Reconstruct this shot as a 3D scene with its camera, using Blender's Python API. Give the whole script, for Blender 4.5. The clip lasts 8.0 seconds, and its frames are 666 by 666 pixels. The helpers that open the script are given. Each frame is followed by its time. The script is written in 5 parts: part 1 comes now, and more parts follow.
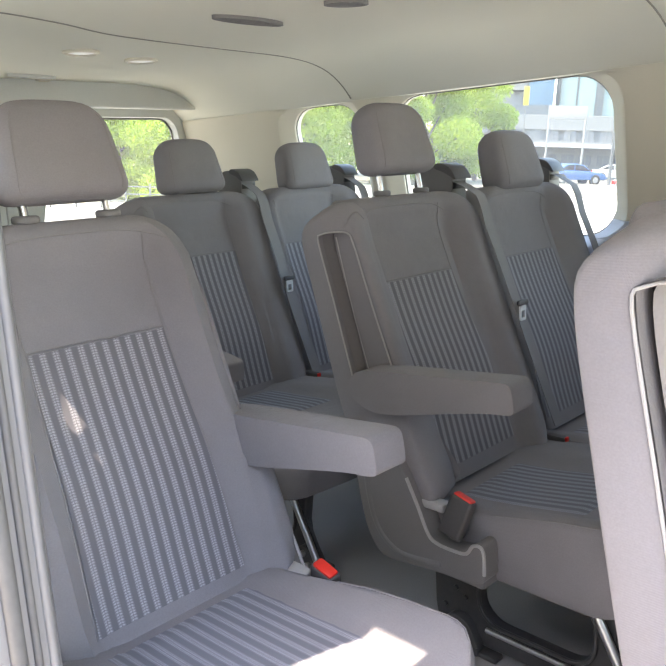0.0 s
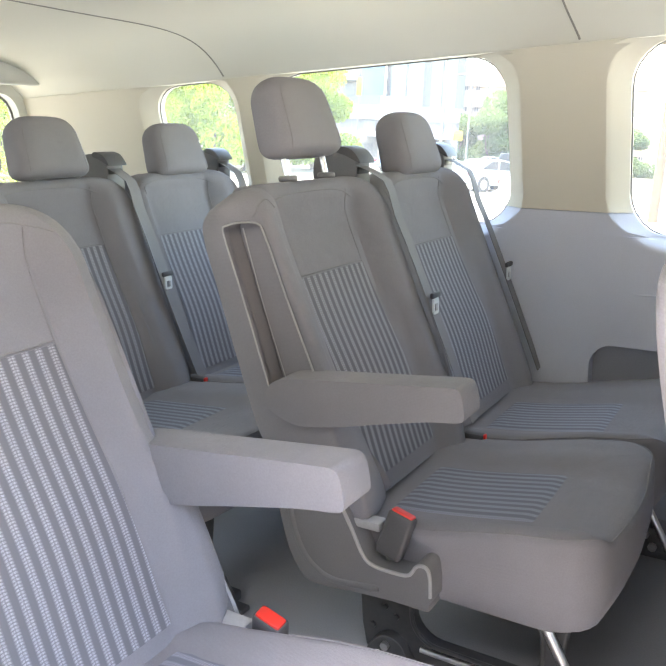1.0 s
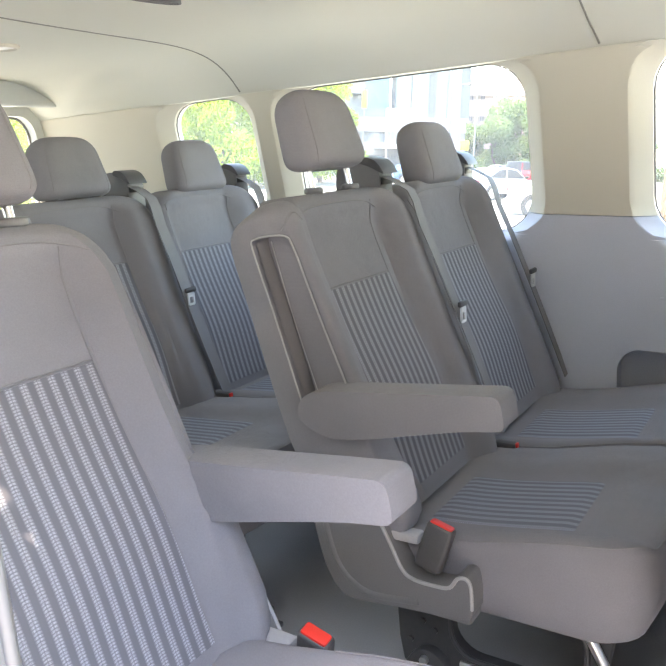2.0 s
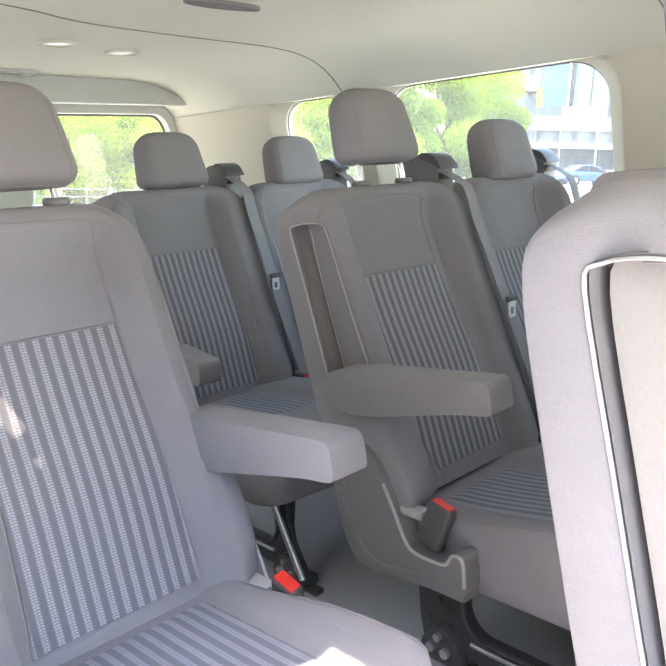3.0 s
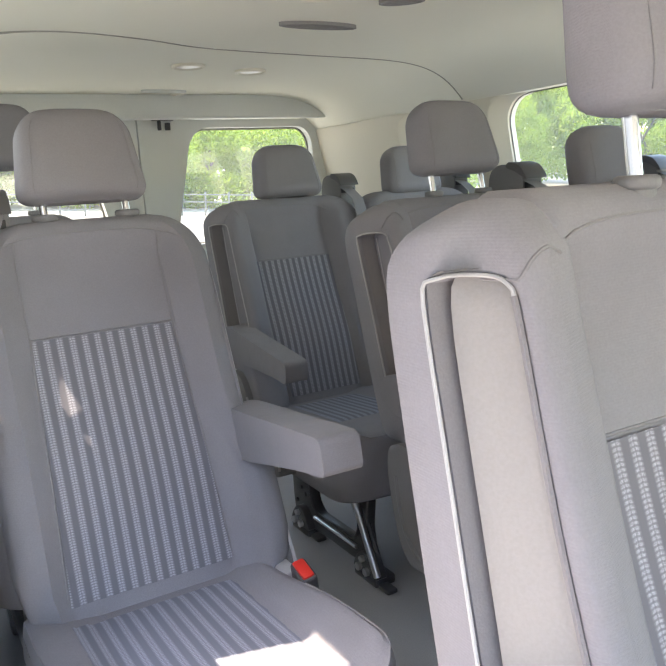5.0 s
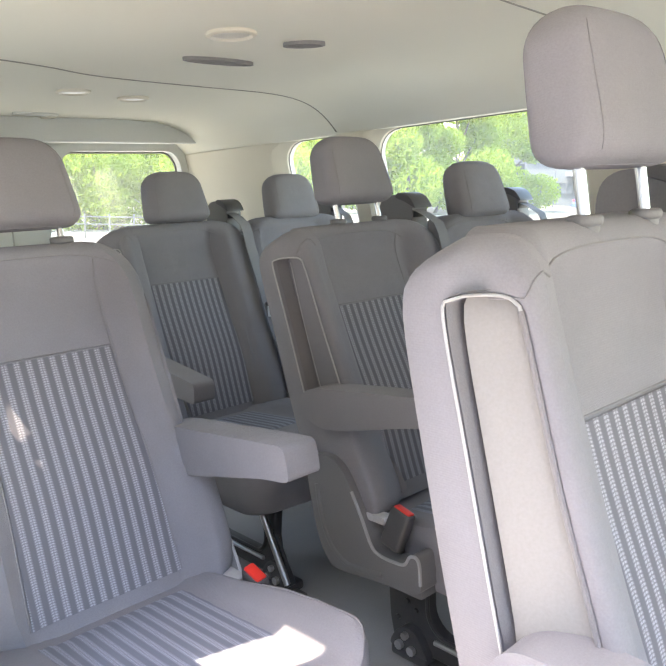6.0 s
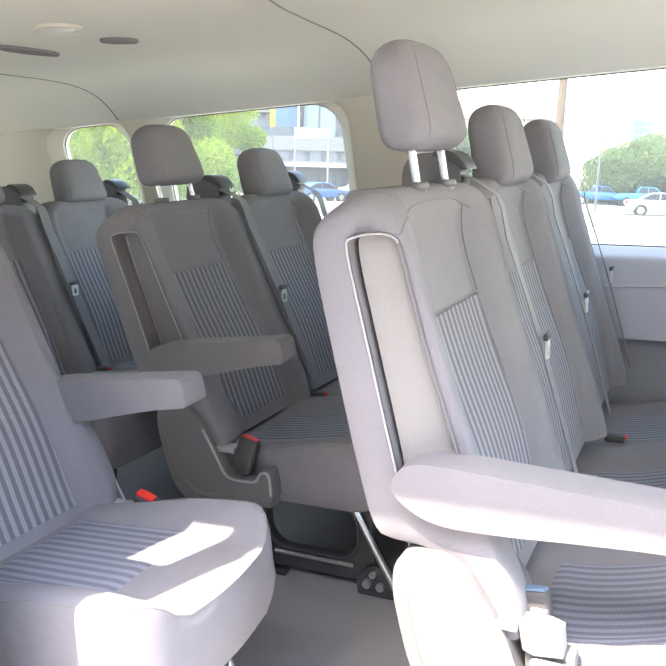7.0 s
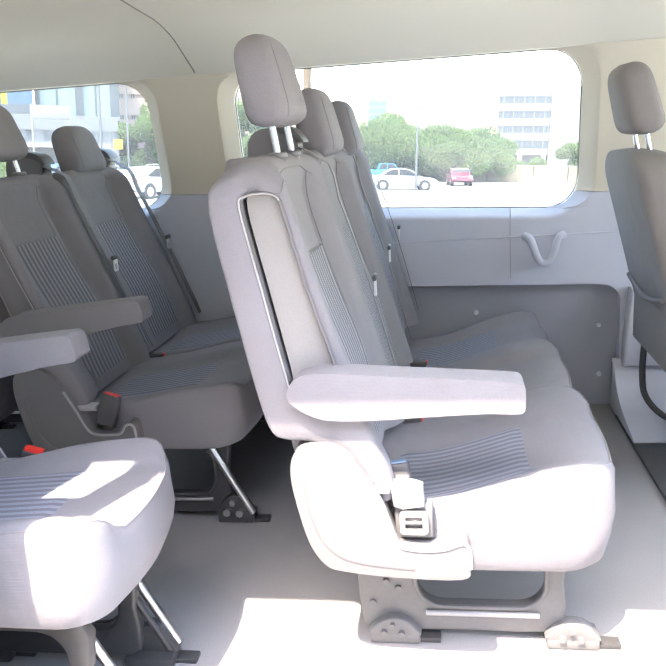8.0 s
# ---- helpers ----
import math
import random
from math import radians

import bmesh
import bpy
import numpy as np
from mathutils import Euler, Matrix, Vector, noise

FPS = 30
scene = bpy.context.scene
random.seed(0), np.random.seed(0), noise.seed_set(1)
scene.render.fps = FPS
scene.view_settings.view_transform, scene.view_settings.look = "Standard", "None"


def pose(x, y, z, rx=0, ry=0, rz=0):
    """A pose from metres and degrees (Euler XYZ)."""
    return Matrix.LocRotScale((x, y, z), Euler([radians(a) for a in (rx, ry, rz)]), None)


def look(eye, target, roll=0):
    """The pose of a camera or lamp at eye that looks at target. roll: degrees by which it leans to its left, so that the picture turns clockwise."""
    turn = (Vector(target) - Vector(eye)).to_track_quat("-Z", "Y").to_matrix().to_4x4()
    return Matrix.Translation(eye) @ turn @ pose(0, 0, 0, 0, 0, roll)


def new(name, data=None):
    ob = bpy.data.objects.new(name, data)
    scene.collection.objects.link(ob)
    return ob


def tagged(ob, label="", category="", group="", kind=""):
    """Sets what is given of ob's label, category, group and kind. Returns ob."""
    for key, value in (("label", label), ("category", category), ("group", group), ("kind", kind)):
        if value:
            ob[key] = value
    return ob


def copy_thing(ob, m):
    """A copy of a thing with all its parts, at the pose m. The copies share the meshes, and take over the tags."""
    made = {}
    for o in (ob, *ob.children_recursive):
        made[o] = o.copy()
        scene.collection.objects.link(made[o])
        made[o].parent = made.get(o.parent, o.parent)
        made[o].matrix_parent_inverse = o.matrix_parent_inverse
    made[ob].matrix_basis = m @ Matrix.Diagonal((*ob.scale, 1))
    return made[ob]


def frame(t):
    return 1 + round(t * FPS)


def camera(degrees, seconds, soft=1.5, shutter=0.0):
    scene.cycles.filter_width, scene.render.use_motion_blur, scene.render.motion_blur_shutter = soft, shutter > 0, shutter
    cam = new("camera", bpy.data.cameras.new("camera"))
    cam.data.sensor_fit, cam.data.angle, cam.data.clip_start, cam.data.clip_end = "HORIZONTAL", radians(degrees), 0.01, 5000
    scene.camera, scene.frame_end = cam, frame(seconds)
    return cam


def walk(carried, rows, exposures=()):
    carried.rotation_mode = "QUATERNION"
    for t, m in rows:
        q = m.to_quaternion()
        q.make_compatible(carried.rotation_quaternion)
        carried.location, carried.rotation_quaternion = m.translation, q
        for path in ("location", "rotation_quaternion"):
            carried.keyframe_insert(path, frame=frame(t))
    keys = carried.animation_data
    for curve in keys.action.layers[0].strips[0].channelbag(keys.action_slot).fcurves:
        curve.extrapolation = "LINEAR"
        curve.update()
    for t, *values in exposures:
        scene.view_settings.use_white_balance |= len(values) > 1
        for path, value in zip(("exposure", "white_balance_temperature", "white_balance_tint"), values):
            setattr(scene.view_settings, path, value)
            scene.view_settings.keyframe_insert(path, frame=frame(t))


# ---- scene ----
from mathutils.bvhtree import BVHTree

cam = camera(47.3, 8.0, 1.6)
PATH = [
    (0, (-1.15, 0.041, 1.057), (0.227, 1.425, 0.624), -2.6),
    (0.5, (-1.089, 0.157, 1.041), (0.427, 1.38, 0.586), -2.2),
    (1, (-1.103, 0.265, 1.049), (0.524, 1.325, 0.571), -2.1),
    (1.5, (-1.134, 0.336, 1.053), (0.556, 1.292, 0.572), -2.3),
    (1.7, (-1.137, 0.338, 1.053), (0.539, 1.323, 0.583), -2.7),
    (2.8, (-1.021, 0.075, 1.02), (0.369, 1.454, 0.611), -4.1),
    (3, (-1.038, 0.043, 1.023), (0.315, 1.453, 0.6), -3.0),
    (3.5, (-1.096, -0.093, 1.033), (0.111, 1.446, 0.618), -3.9),
    (4, (-1.054, -0.154, 1.039), (0.013, 1.49, 0.64), -3.9),
    (4.5, (-0.916, -0.159, 1.021), (0.059, 1.544, 0.632), -3.9),
    (4.7, (-0.877, -0.154, 1.015), (0.089, 1.555, 0.631), -3.5),
    (5.8, (-0.998, -0.169, 1.052), (0.197, 1.394, 0.691), -3.5),
    (6, (-1.084, -0.144, 1.046), (0.242, 1.311, 0.694), -2.9),
    (6.5, (-1.306, -0.135, 1.05), (0.261, 1.051, 0.678), -3.2),
    (7, (-1.48, -0.152, 1.037), (0.261, 0.742, 0.623), -3.2),
    (7.5, (-1.646, -0.155, 1.034), (0.203, 0.458, 0.578), -3.8),
    (8, (-1.802, -0.046, 1.038), (0.11, 0.261, 0.537), -3.7),
]
EXPOSURES = [(0, 4.34, 8100, 15), (0.5, 4.75, 8100, 15), (1, 5.0, 8100, 15), (1.5, 4.97, 8100, 15), (3, 4.78, 7950, 15), (3.5, 4.51, 7950, 15), (4.5, 4.14, 7950, 15), (6, 4.49, 7950, 15), (6.5, 4.57, 7900, 15), (7, 4.39, 7800, 15), (8, 4.38, 7550, 15)]
walk(cam, [(t, look(eye, target, roll)) for t, eye, target, roll in PATH], EXPOSURES)

# ---- world and sun ----
FILL_POWER = 0.13
SUN_EL, SUN_DIR = 63.3, Vector((-1.0, 0.40, 0.0))
world = bpy.data.worlds.new("sky")
scene.world = world
world.use_nodes = True
wn = world.node_tree.nodes
sky = wn.new("ShaderNodeTexSky")
sky.sky_type = "NISHITA"
sky.sun_disc = False
sky.sun_elevation = radians(SUN_EL)
sky.sun_rotation = math.atan2(SUN_DIR.x, SUN_DIR.y)
world.node_tree.links.new(sky.outputs["Color"], wn["Background"].inputs["Color"])
wn["Background"].inputs["Strength"].default_value = 0.15
sun_data = bpy.data.lights.new("sun", "SUN")
sun_data.energy, sun_data.angle, sun_data.color = 1.0, radians(0.55), (1.0, 0.95, 0.88)
sun = new("sun", sun_data)
sun_from = SUN_DIR.normalized() * math.cos(radians(SUN_EL)) + Vector((0, 0, math.sin(radians(SUN_EL))))
sun.matrix_world = look(sun_from * 30, (0, 0, 0))

# added fill lamps standing in for daylight at the rear door-side windows and windscreen
for at, sx, sy, power, rot in (((-0.905, 1.4575, 1.03), 0.60, 0.40, FILL_POWER, (0, -70, 0)), ((-0.905, 2.1425, 1.03), 0.28, 0.40, FILL_POWER * 0.47, (0, -70, 0)), ((0.065, -1.985, 1.04), 1.45, 0.44, FILL_POWER * 6.5, (72, 0, 0))):
    panel_data = bpy.data.lights.new("window_fill", "AREA")
    panel_data.shape, panel_data.size, panel_data.size_y = "RECTANGLE", (sy if rot[1] else sx), (sx if rot[1] else sy)
    panel_data.energy, panel_data.color = power, (0.74, 0.87, 1.0)
    new("window_fill", panel_data).matrix_world = pose(*at, *rot)


# ---- materials ----
def material(name, colour, rough=0.6, metal=0.0, grain=0.0, scale=200.0, bump=0.0, stain=0.0, stain_scale=4.0, sheen=0.0, colour2=None, spec=0.5):
    """A principled surface with variation at two scales: fine grain with relief, and broad stains."""
    m = bpy.data.materials.new(name)
    m.use_nodes = True
    nt = m.node_tree
    n, link = nt.nodes, nt.links.new
    b = n["Principled BSDF"]
    b.inputs["Roughness"].default_value = rough
    b.inputs["Metallic"].default_value = metal
    b.inputs["Specular IOR Level"].default_value = spec
    if sheen:
        b.inputs["Sheen Weight"].default_value = sheen
        b.inputs["Sheen Roughness"].default_value = 0.6
    tc = n.new("ShaderNodeTexCoord")
    fine = n.new("ShaderNodeTexNoise")
    fine.inputs["Scale"].default_value = scale
    fine.inputs["Detail"].default_value = 3
    broad = n.new("ShaderNodeTexNoise")
    broad.inputs["Scale"].default_value = stain_scale
    broad.inputs["Detail"].default_value = 4
    for t in (fine, broad):
        link(tc.outputs["Object"], t.inputs["Vector"])
    c2 = colour2 or tuple(c * 0.6 for c in colour)
    mixes = []
    for tex, amount in ((fine, grain), (broad, stain)):
        ramp = n.new("ShaderNodeMapRange")
        ramp.inputs["From Min"].default_value, ramp.inputs["From Max"].default_value = 0.3, 0.7
        ramp.inputs["To Max"].default_value = amount
        link(tex.outputs["Fac"], ramp.inputs["Value"])
        mix = n.new("ShaderNodeMix")
        mix.data_type = "RGBA"
        link(ramp.outputs["Result"], mix.inputs["Factor"])
        mix.inputs["A"].default_value = (*colour, 1)
        mix.inputs["B"].default_value = (*c2, 1)
        mixes.append(mix)
    link(mixes[0].outputs["Result"], mixes[1].inputs["A"])
    link(mixes[1].outputs["Result"], b.inputs["Base Color"])
    if bump:
        bp = n.new("ShaderNodeBump")
        bp.inputs["Strength"].default_value = bump
        bp.inputs["Distance"].default_value = 0.002
        link(fine.outputs["Fac"], bp.inputs["Height"])
        link(bp.outputs["Normal"], b.inputs["Normal"])
    return m


def cloth(name, colour, weave=900.0, soil=0.25):
    """Seat cloth: a fine crossed weave with soft creases and a little soil."""
    m = material(name, colour, rough=0.92, grain=0.22, scale=420, stain=soil, stain_scale=7, sheen=0.04, spec=0.2)
    nt = m.node_tree
    n, link = nt.nodes, nt.links.new
    tc = n.new("ShaderNodeTexCoord")
    waves = []
    for axis in ("X", "Z"):
        w = n.new("ShaderNodeTexWave")
        w.bands_direction = axis
        w.inputs["Scale"].default_value = weave if axis == "X" else 125.0
        link(tc.outputs["Object"], w.inputs["Vector"])
        waves.append(w)
    crease = n.new("ShaderNodeTexNoise")
    crease.inputs["Scale"].default_value = 14
    link(tc.outputs["Object"], crease.inputs["Vector"])
    add = n.new("ShaderNodeMath")
    add.operation = "MULTIPLY"
    link(waves[0].outputs["Fac"], add.inputs[0])
    link(waves[1].outputs["Fac"], add.inputs[1])
    b1, b2 = n.new("ShaderNodeBump"), n.new("ShaderNodeBump")
    b1.inputs["Strength"].default_value, b1.inputs["Distance"].default_value = 0.25, 0.001
    b2.inputs["Strength"].default_value, b2.inputs["Distance"].default_value = 0.35, 0.012
    link(add.outputs[0], b1.inputs["Height"])
    link(crease.outputs["Fac"], b2.inputs["Height"])
    link(b1.outputs["Normal"], b2.inputs["Normal"])
    link(b2.outputs["Normal"], n["Principled BSDF"].inputs["Normal"])
    return m


def striped_cloth(name, dark, light, period=0.0203):
    """Ribbed insert cloth: pale knitted ribs of short dashes on a dark ground, across the UV's u, in metres."""
    m = bpy.data.materials.new(name)
    m.use_nodes = True
    nt = m.node_tree
    n, link = nt.nodes, nt.links.new

    def calc(op, a, b=None, c=None):
        k = n.new("ShaderNodeMath")
        k.operation = op
        for i, v in enumerate((a, b, c)):
            if v is None:
                continue
            if isinstance(v, (int, float)):
                k.inputs[i].default_value = v
            else:
                link(v, k.inputs[i])
        return k.outputs[0]

    def step(value, lo, hi, to_max=1.0):
        r = n.new("ShaderNodeMapRange")
        r.interpolation_type = "SMOOTHSTEP"
        r.inputs["From Min"].default_value, r.inputs["From Max"].default_value = lo, hi
        r.inputs["To Max"].default_value = to_max
        link(value, r.inputs["Value"])
        return r.outputs["Result"]

    uv = n.new("ShaderNodeUVMap")
    sep = n.new("ShaderNodeSeparateXYZ")
    link(uv.outputs["UV"], sep.inputs[0])
    u, v = sep.outputs["X"], sep.outputs["Y"]
    phase = calc("FRACT", calc("DIVIDE", u, period))
    centre = calc("ABSOLUTE", calc("SUBTRACT", phase, 0.5))
    rib = calc("SUBTRACT", 1.0, step(centre, 0.12, 0.34))
    side = calc("SUBTRACT", phase, 0.5)
    dash = calc("SINE", calc("MULTIPLY_ADD", calc("ABSOLUTE", side), 5.0, calc("MULTIPLY", v, 2 * math.pi / 0.0040)))
    dash = step(dash, -0.75, 0.25)
    split = step(calc("ABSOLUTE", calc("SUBTRACT", centre, 0.0)), 0.015, 0.06)
    fine = n.new("ShaderNodeTexNoise")
    fine.inputs["Scale"].default_value = 500
    link(uv.outputs["UV"], fine.inputs["Vector"])
    fac = calc("MULTIPLY", calc("MULTIPLY", rib, calc("MULTIPLY_ADD", dash, 0.65, 0.35)), calc("MULTIPLY_ADD", split, 0.45, 0.55))
    fac = calc("MULTIPLY", fac, step(fine.outputs["Fac"], 0.0, 0.75))
    mix = n.new("ShaderNodeMix")
    mix.data_type = "RGBA"
    mix.inputs["A"].default_value, mix.inputs["B"].default_value = (*dark, 1), (*light, 1)
    link(fac, mix.inputs["Factor"])
    b = n["Principled BSDF"]
    b.inputs["Roughness"].default_value = 0.9
    b.inputs["Specular IOR Level"].default_value = 0.2
    link(mix.outputs["Result"], b.inputs["Base Color"])
    bp = n.new("ShaderNodeBump")
    bp.inputs["Strength"].default_value, bp.inputs["Distance"].default_value = 0.5, 0.0015
    link(fac, bp.inputs["Height"])
    link(bp.outputs["Normal"], b.inputs["Normal"])
    return m


def glass(name, tint, shine_amount=0.05, haze=0.0):
    """A thin pane: mostly clear, with a faint mirror and a translucent film imitating haze."""
    m = bpy.data.materials.new(name)
    m.use_nodes = True
    nt = m.node_tree
    n, link = nt.nodes, nt.links.new
    n.remove(n["Principled BSDF"])
    clear, shine, mix = n.new("ShaderNodeBsdfTransparent"), n.new("ShaderNodeBsdfGlossy"), n.new("ShaderNodeMixShader")
    clear.inputs["Color"].default_value = (*tint, 1)
    shine.inputs["Roughness"].default_value = 0.02
    mix.inputs["Fac"].default_value = shine_amount
    link(clear.outputs[0], mix.inputs[1])
    link(shine.outputs[0], mix.inputs[2])
    film, veil = n.new("ShaderNodeMixShader"), n.new("ShaderNodeBsdfTranslucent")
    veil.inputs["Color"].default_value = (0.9, 0.9, 0.88, 1)
    film.inputs["Fac"].default_value = haze
    link(mix.outputs[0], film.inputs[1])
    link(veil.outputs[0], film.inputs[2])
    link(film.outputs[0], n["Material Output"].inputs["Surface"])
    return m


def foliage(name, colour, colour2):
    m = material(name, colour, rough=0.7, grain=0.8, scale=0.9, stain=0.5, stain_scale=0.25, colour2=colour2, spec=0.2)
    b = m.node_tree.nodes["Principled BSDF"]
    nt = m.node_tree
    thin, both = nt.nodes.new("ShaderNodeBsdfTranslucent"), nt.nodes.new("ShaderNodeMixShader")
    thin.inputs["Color"].default_value = (*(min(1.0, c * 1.5) for c in colour), 1)
    both.inputs["Fac"].default_value = 0.45
    nt.links.new(b.outputs[0], both.inputs[1])
    nt.links.new(thin.outputs[0], both.inputs[2])
    nt.links.new(both.outputs[0], nt.nodes["Material Output"].inputs["Surface"])
    return m


CLOTH = cloth("grey_seat_cloth", (0.238, 0.230, 0.246))
STRIPE = striped_cloth("striped_insert_cloth", (0.146, 0.143, 0.158), (0.43, 0.428, 0.462))
# the sky's bluish sheen on the cushions is mixed into these colours
SKYSTRIPE = striped_cloth("sky_tinted_seat_cloth", (0.165, 0.171, 0.202), (0.365, 0.38, 0.432))
SHELL = material("grey_moulded_plastic", (0.18, 0.176, 0.178), 0.55, grain=0.25, scale=350, bump=0.25, stain=0.15)
SLOT = material("slot_lining", (0.285, 0.271, 0.261), 0.8, grain=0.2, scale=300, bump=0.1, stain=0.2)
PIPING = material("pale_piping", (0.38, 0.375, 0.372), 0.5, grain=0.2, scale=150)
SEAM = material("dark_seam_thread", (0.215, 0.207, 0.215), 0.8, grain=0.3, scale=600)
CHROME = material("polished_steel", (0.78, 0.78, 0.78), 0.18, metal=1.0, grain=0.1, scale=60)
STEEL = material("brushed_steel", (0.74, 0.74, 0.74), 0.35, metal=1.0, grain=0.25, scale=80)
BLACK = material("black_plastic", (0.022, 0.022, 0.024), 0.42, grain=0.3, scale=300, bump=0.1, colour2=(0.04, 0.04, 0.042))
FRAME = material("black_painted_steel", (0.045, 0.045, 0.048), 0.35, grain=0.3, scale=90, stain=0.4, colour2=(0.09, 0.085, 0.08))
# leg steel made paler for the bench that stands in the door's light
LITFRAME = material("lit_leg_steel", (0.17, 0.168, 0.17), 0.45, grain=0.3, scale=90, stain=0.4, colour2=(0.11, 0.108, 0.11))
WEB = material("grey_webbing", (0.215, 0.208, 0.215), 0.75, grain=0.4, scale=700, bump=0.3)
RED = material("red_release_button", (0.75, 0.03, 0.02), 0.4, grain=0.15, scale=120)
LINER = material("beige_headliner_cloth", (0.74, 0.727, 0.632), 0.95, grain=0.22, scale=380, bump=0.25, stain=0.10, stain_scale=2.0, colour2=(0.79, 0.775, 0.67), spec=0.15)
PILLAR = material("beige_pillar_plastic", (0.67, 0.635, 0.53), 0.6, grain=0.12, scale=420, bump=0.2, stain=0.1, stain_scale=3, colour2=(0.6, 0.55, 0.47), spec=0.3)
LOWER = material("blue_grey_wall_plastic", (0.58, 0.61, 0.69), 0.6, grain=0.15, scale=420, bump=0.22, stain=0.14, stain_scale=3, spec=0.3)
RECESS = material("dark_wall_panel", (0.40, 0.415, 0.46), 0.75, grain=0.3, scale=300, bump=0.2, stain=0.25, stain_scale=4)
RUBBER = material("grey_rubber_floor", (0.32, 0.308, 0.303), 0.7, grain=0.4, scale=260, bump=0.35, stain=0.4, stain_scale=5, colour2=(0.235, 0.23, 0.228))
SLOTDARK = material("dark_slot_strip", (0.20, 0.19, 0.196), 0.9, grain=0.3, scale=500, bump=0.2, stain=0.1)
SEALGREY = material("grey_window_rubber", (0.20, 0.195, 0.18), 0.7, grain=0.3, scale=100)
SILVER = material("bright_tongue_steel", (0.74, 0.76, 0.77), 0.32, metal=0.35, grain=0.15, scale=80)
BLUECAP = material("blue_grey_cap", (0.13, 0.21, 0.30), 0.5, grain=0.2, scale=200, bump=0.1)
GASKET = material("black_window_rubber", (0.09, 0.09, 0.09), 0.6, grain=0.3, scale=100)
PAINT = material("white_body_paint", (0.72, 0.73, 0.74), 0.25, grain=0.05, scale=30, stain=0.08)
HEADER = material("grey_green_header_plastic", (0.62, 0.635, 0.60), 0.5, grain=0.12, scale=300, bump=0.1, stain=0.1)
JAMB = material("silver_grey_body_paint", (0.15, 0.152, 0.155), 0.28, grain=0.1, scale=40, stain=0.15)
DARKPLASTIC = material("dark_grey_plastic", (0.075, 0.073, 0.075), 0.5, grain=0.25, scale=300, bump=0.1)
JOINT = material("grey_headliner_joint", (0.30, 0.29, 0.25), 0.9, grain=0.3, scale=200)
GUIDE = material("grey_retractor_plastic", (0.14, 0.137, 0.14), 0.5, grain=0.25, scale=300, bump=0.1)
COVER = material("pale_blue_grey_cover", (0.68, 0.70, 0.77), 0.5, grain=0.12, scale=420, bump=0.15, stain=0.15, stain_scale=3, spec=0.3)
VENT = material("vent_grey", (0.21, 0.205, 0.20), 0.6, grain=0.3, scale=200)
LAMP = material("lamp_lens", (0.72, 0.70, 0.64), 0.3, grain=0.1, scale=90)
GLASS = glass("window_glass", (0.52, 0.57, 0.54), 0.04, 0.05)
TINTED = glass("tinted_glass", (0.40, 0.42, 0.42), 0.06)
DARKCLOTH = cloth("dark_front_seat_cloth", (0.25, 0.235, 0.23))
CONCRETE = material("pale_concrete_lot", (0.44, 0.40, 0.345), 0.85, grain=0.4, scale=3.0, bump=0.2, stain=0.5, stain_scale=0.15, colour2=(0.33, 0.31, 0.285))
LEAF = foliage("green_leaves", (0.27, 0.35, 0.05), (0.16, 0.24, 0.03))
LEAF2 = foliage("blue_green_leaves", (0.145, 0.195, 0.078), (0.095, 0.135, 0.055))
BARK = material("grey_bark", (0.16, 0.125, 0.095), 0.9, grain=0.5, scale=20, bump=0.5)


# ---- mesh helpers ----
def finish(bm, name, mat, smooth=True, sharp=40):
    bmesh.ops.recalc_face_normals(bm, faces=bm.faces)
    me = bpy.data.meshes.new(name)
    for f in bm.faces:
        f.smooth = smooth
    for e in bm.edges:
        if len(e.link_faces) == 2 and e.calc_face_angle(0) > radians(sharp):
            e.smooth = False
    bm.to_mesh(me)
    bm.free()
    me.materials.append(mat)
    return me


def part(name, bm, mat, parent, label="", smooth=True, sharp=40):
    """Links a bmesh as one mesh object under a thing or under a part."""
    ob = new(name, finish(bm, name, mat, smooth, sharp))
    ob.parent = parent
    return tagged(ob, label)


def thing(name, label, category, group="", kind="", at=None):
    ob = new(name)
    ob.empty_display_size = 0.1
    if at is not None:
        ob.matrix_world = at
    return tagged(ob, label, category, group, kind)


def solid(name, bm, mat, label, category, group="", kind="", smooth=True, sharp=40):
    ob = new(name, finish(bm, name, mat, smooth, sharp))
    return tagged(ob, label, category, group, kind)


def loft(rings, caps=True, closed=True, bm=None):
    bm = bm or bmesh.new()
    rows = [[bm.verts.new(p) for p in r] for r in rings]
    n = len(rows[0])
    for a, b in zip(rows, rows[1:]):
        for i in range(n if closed else n - 1):
            j = (i + 1) % n
            bm.faces.new((a[i], a[j], b[j], b[i]))
    if caps and closed:
        bm.faces.new(rows[0])
        bm.faces.new(rows[-1])
    return bm


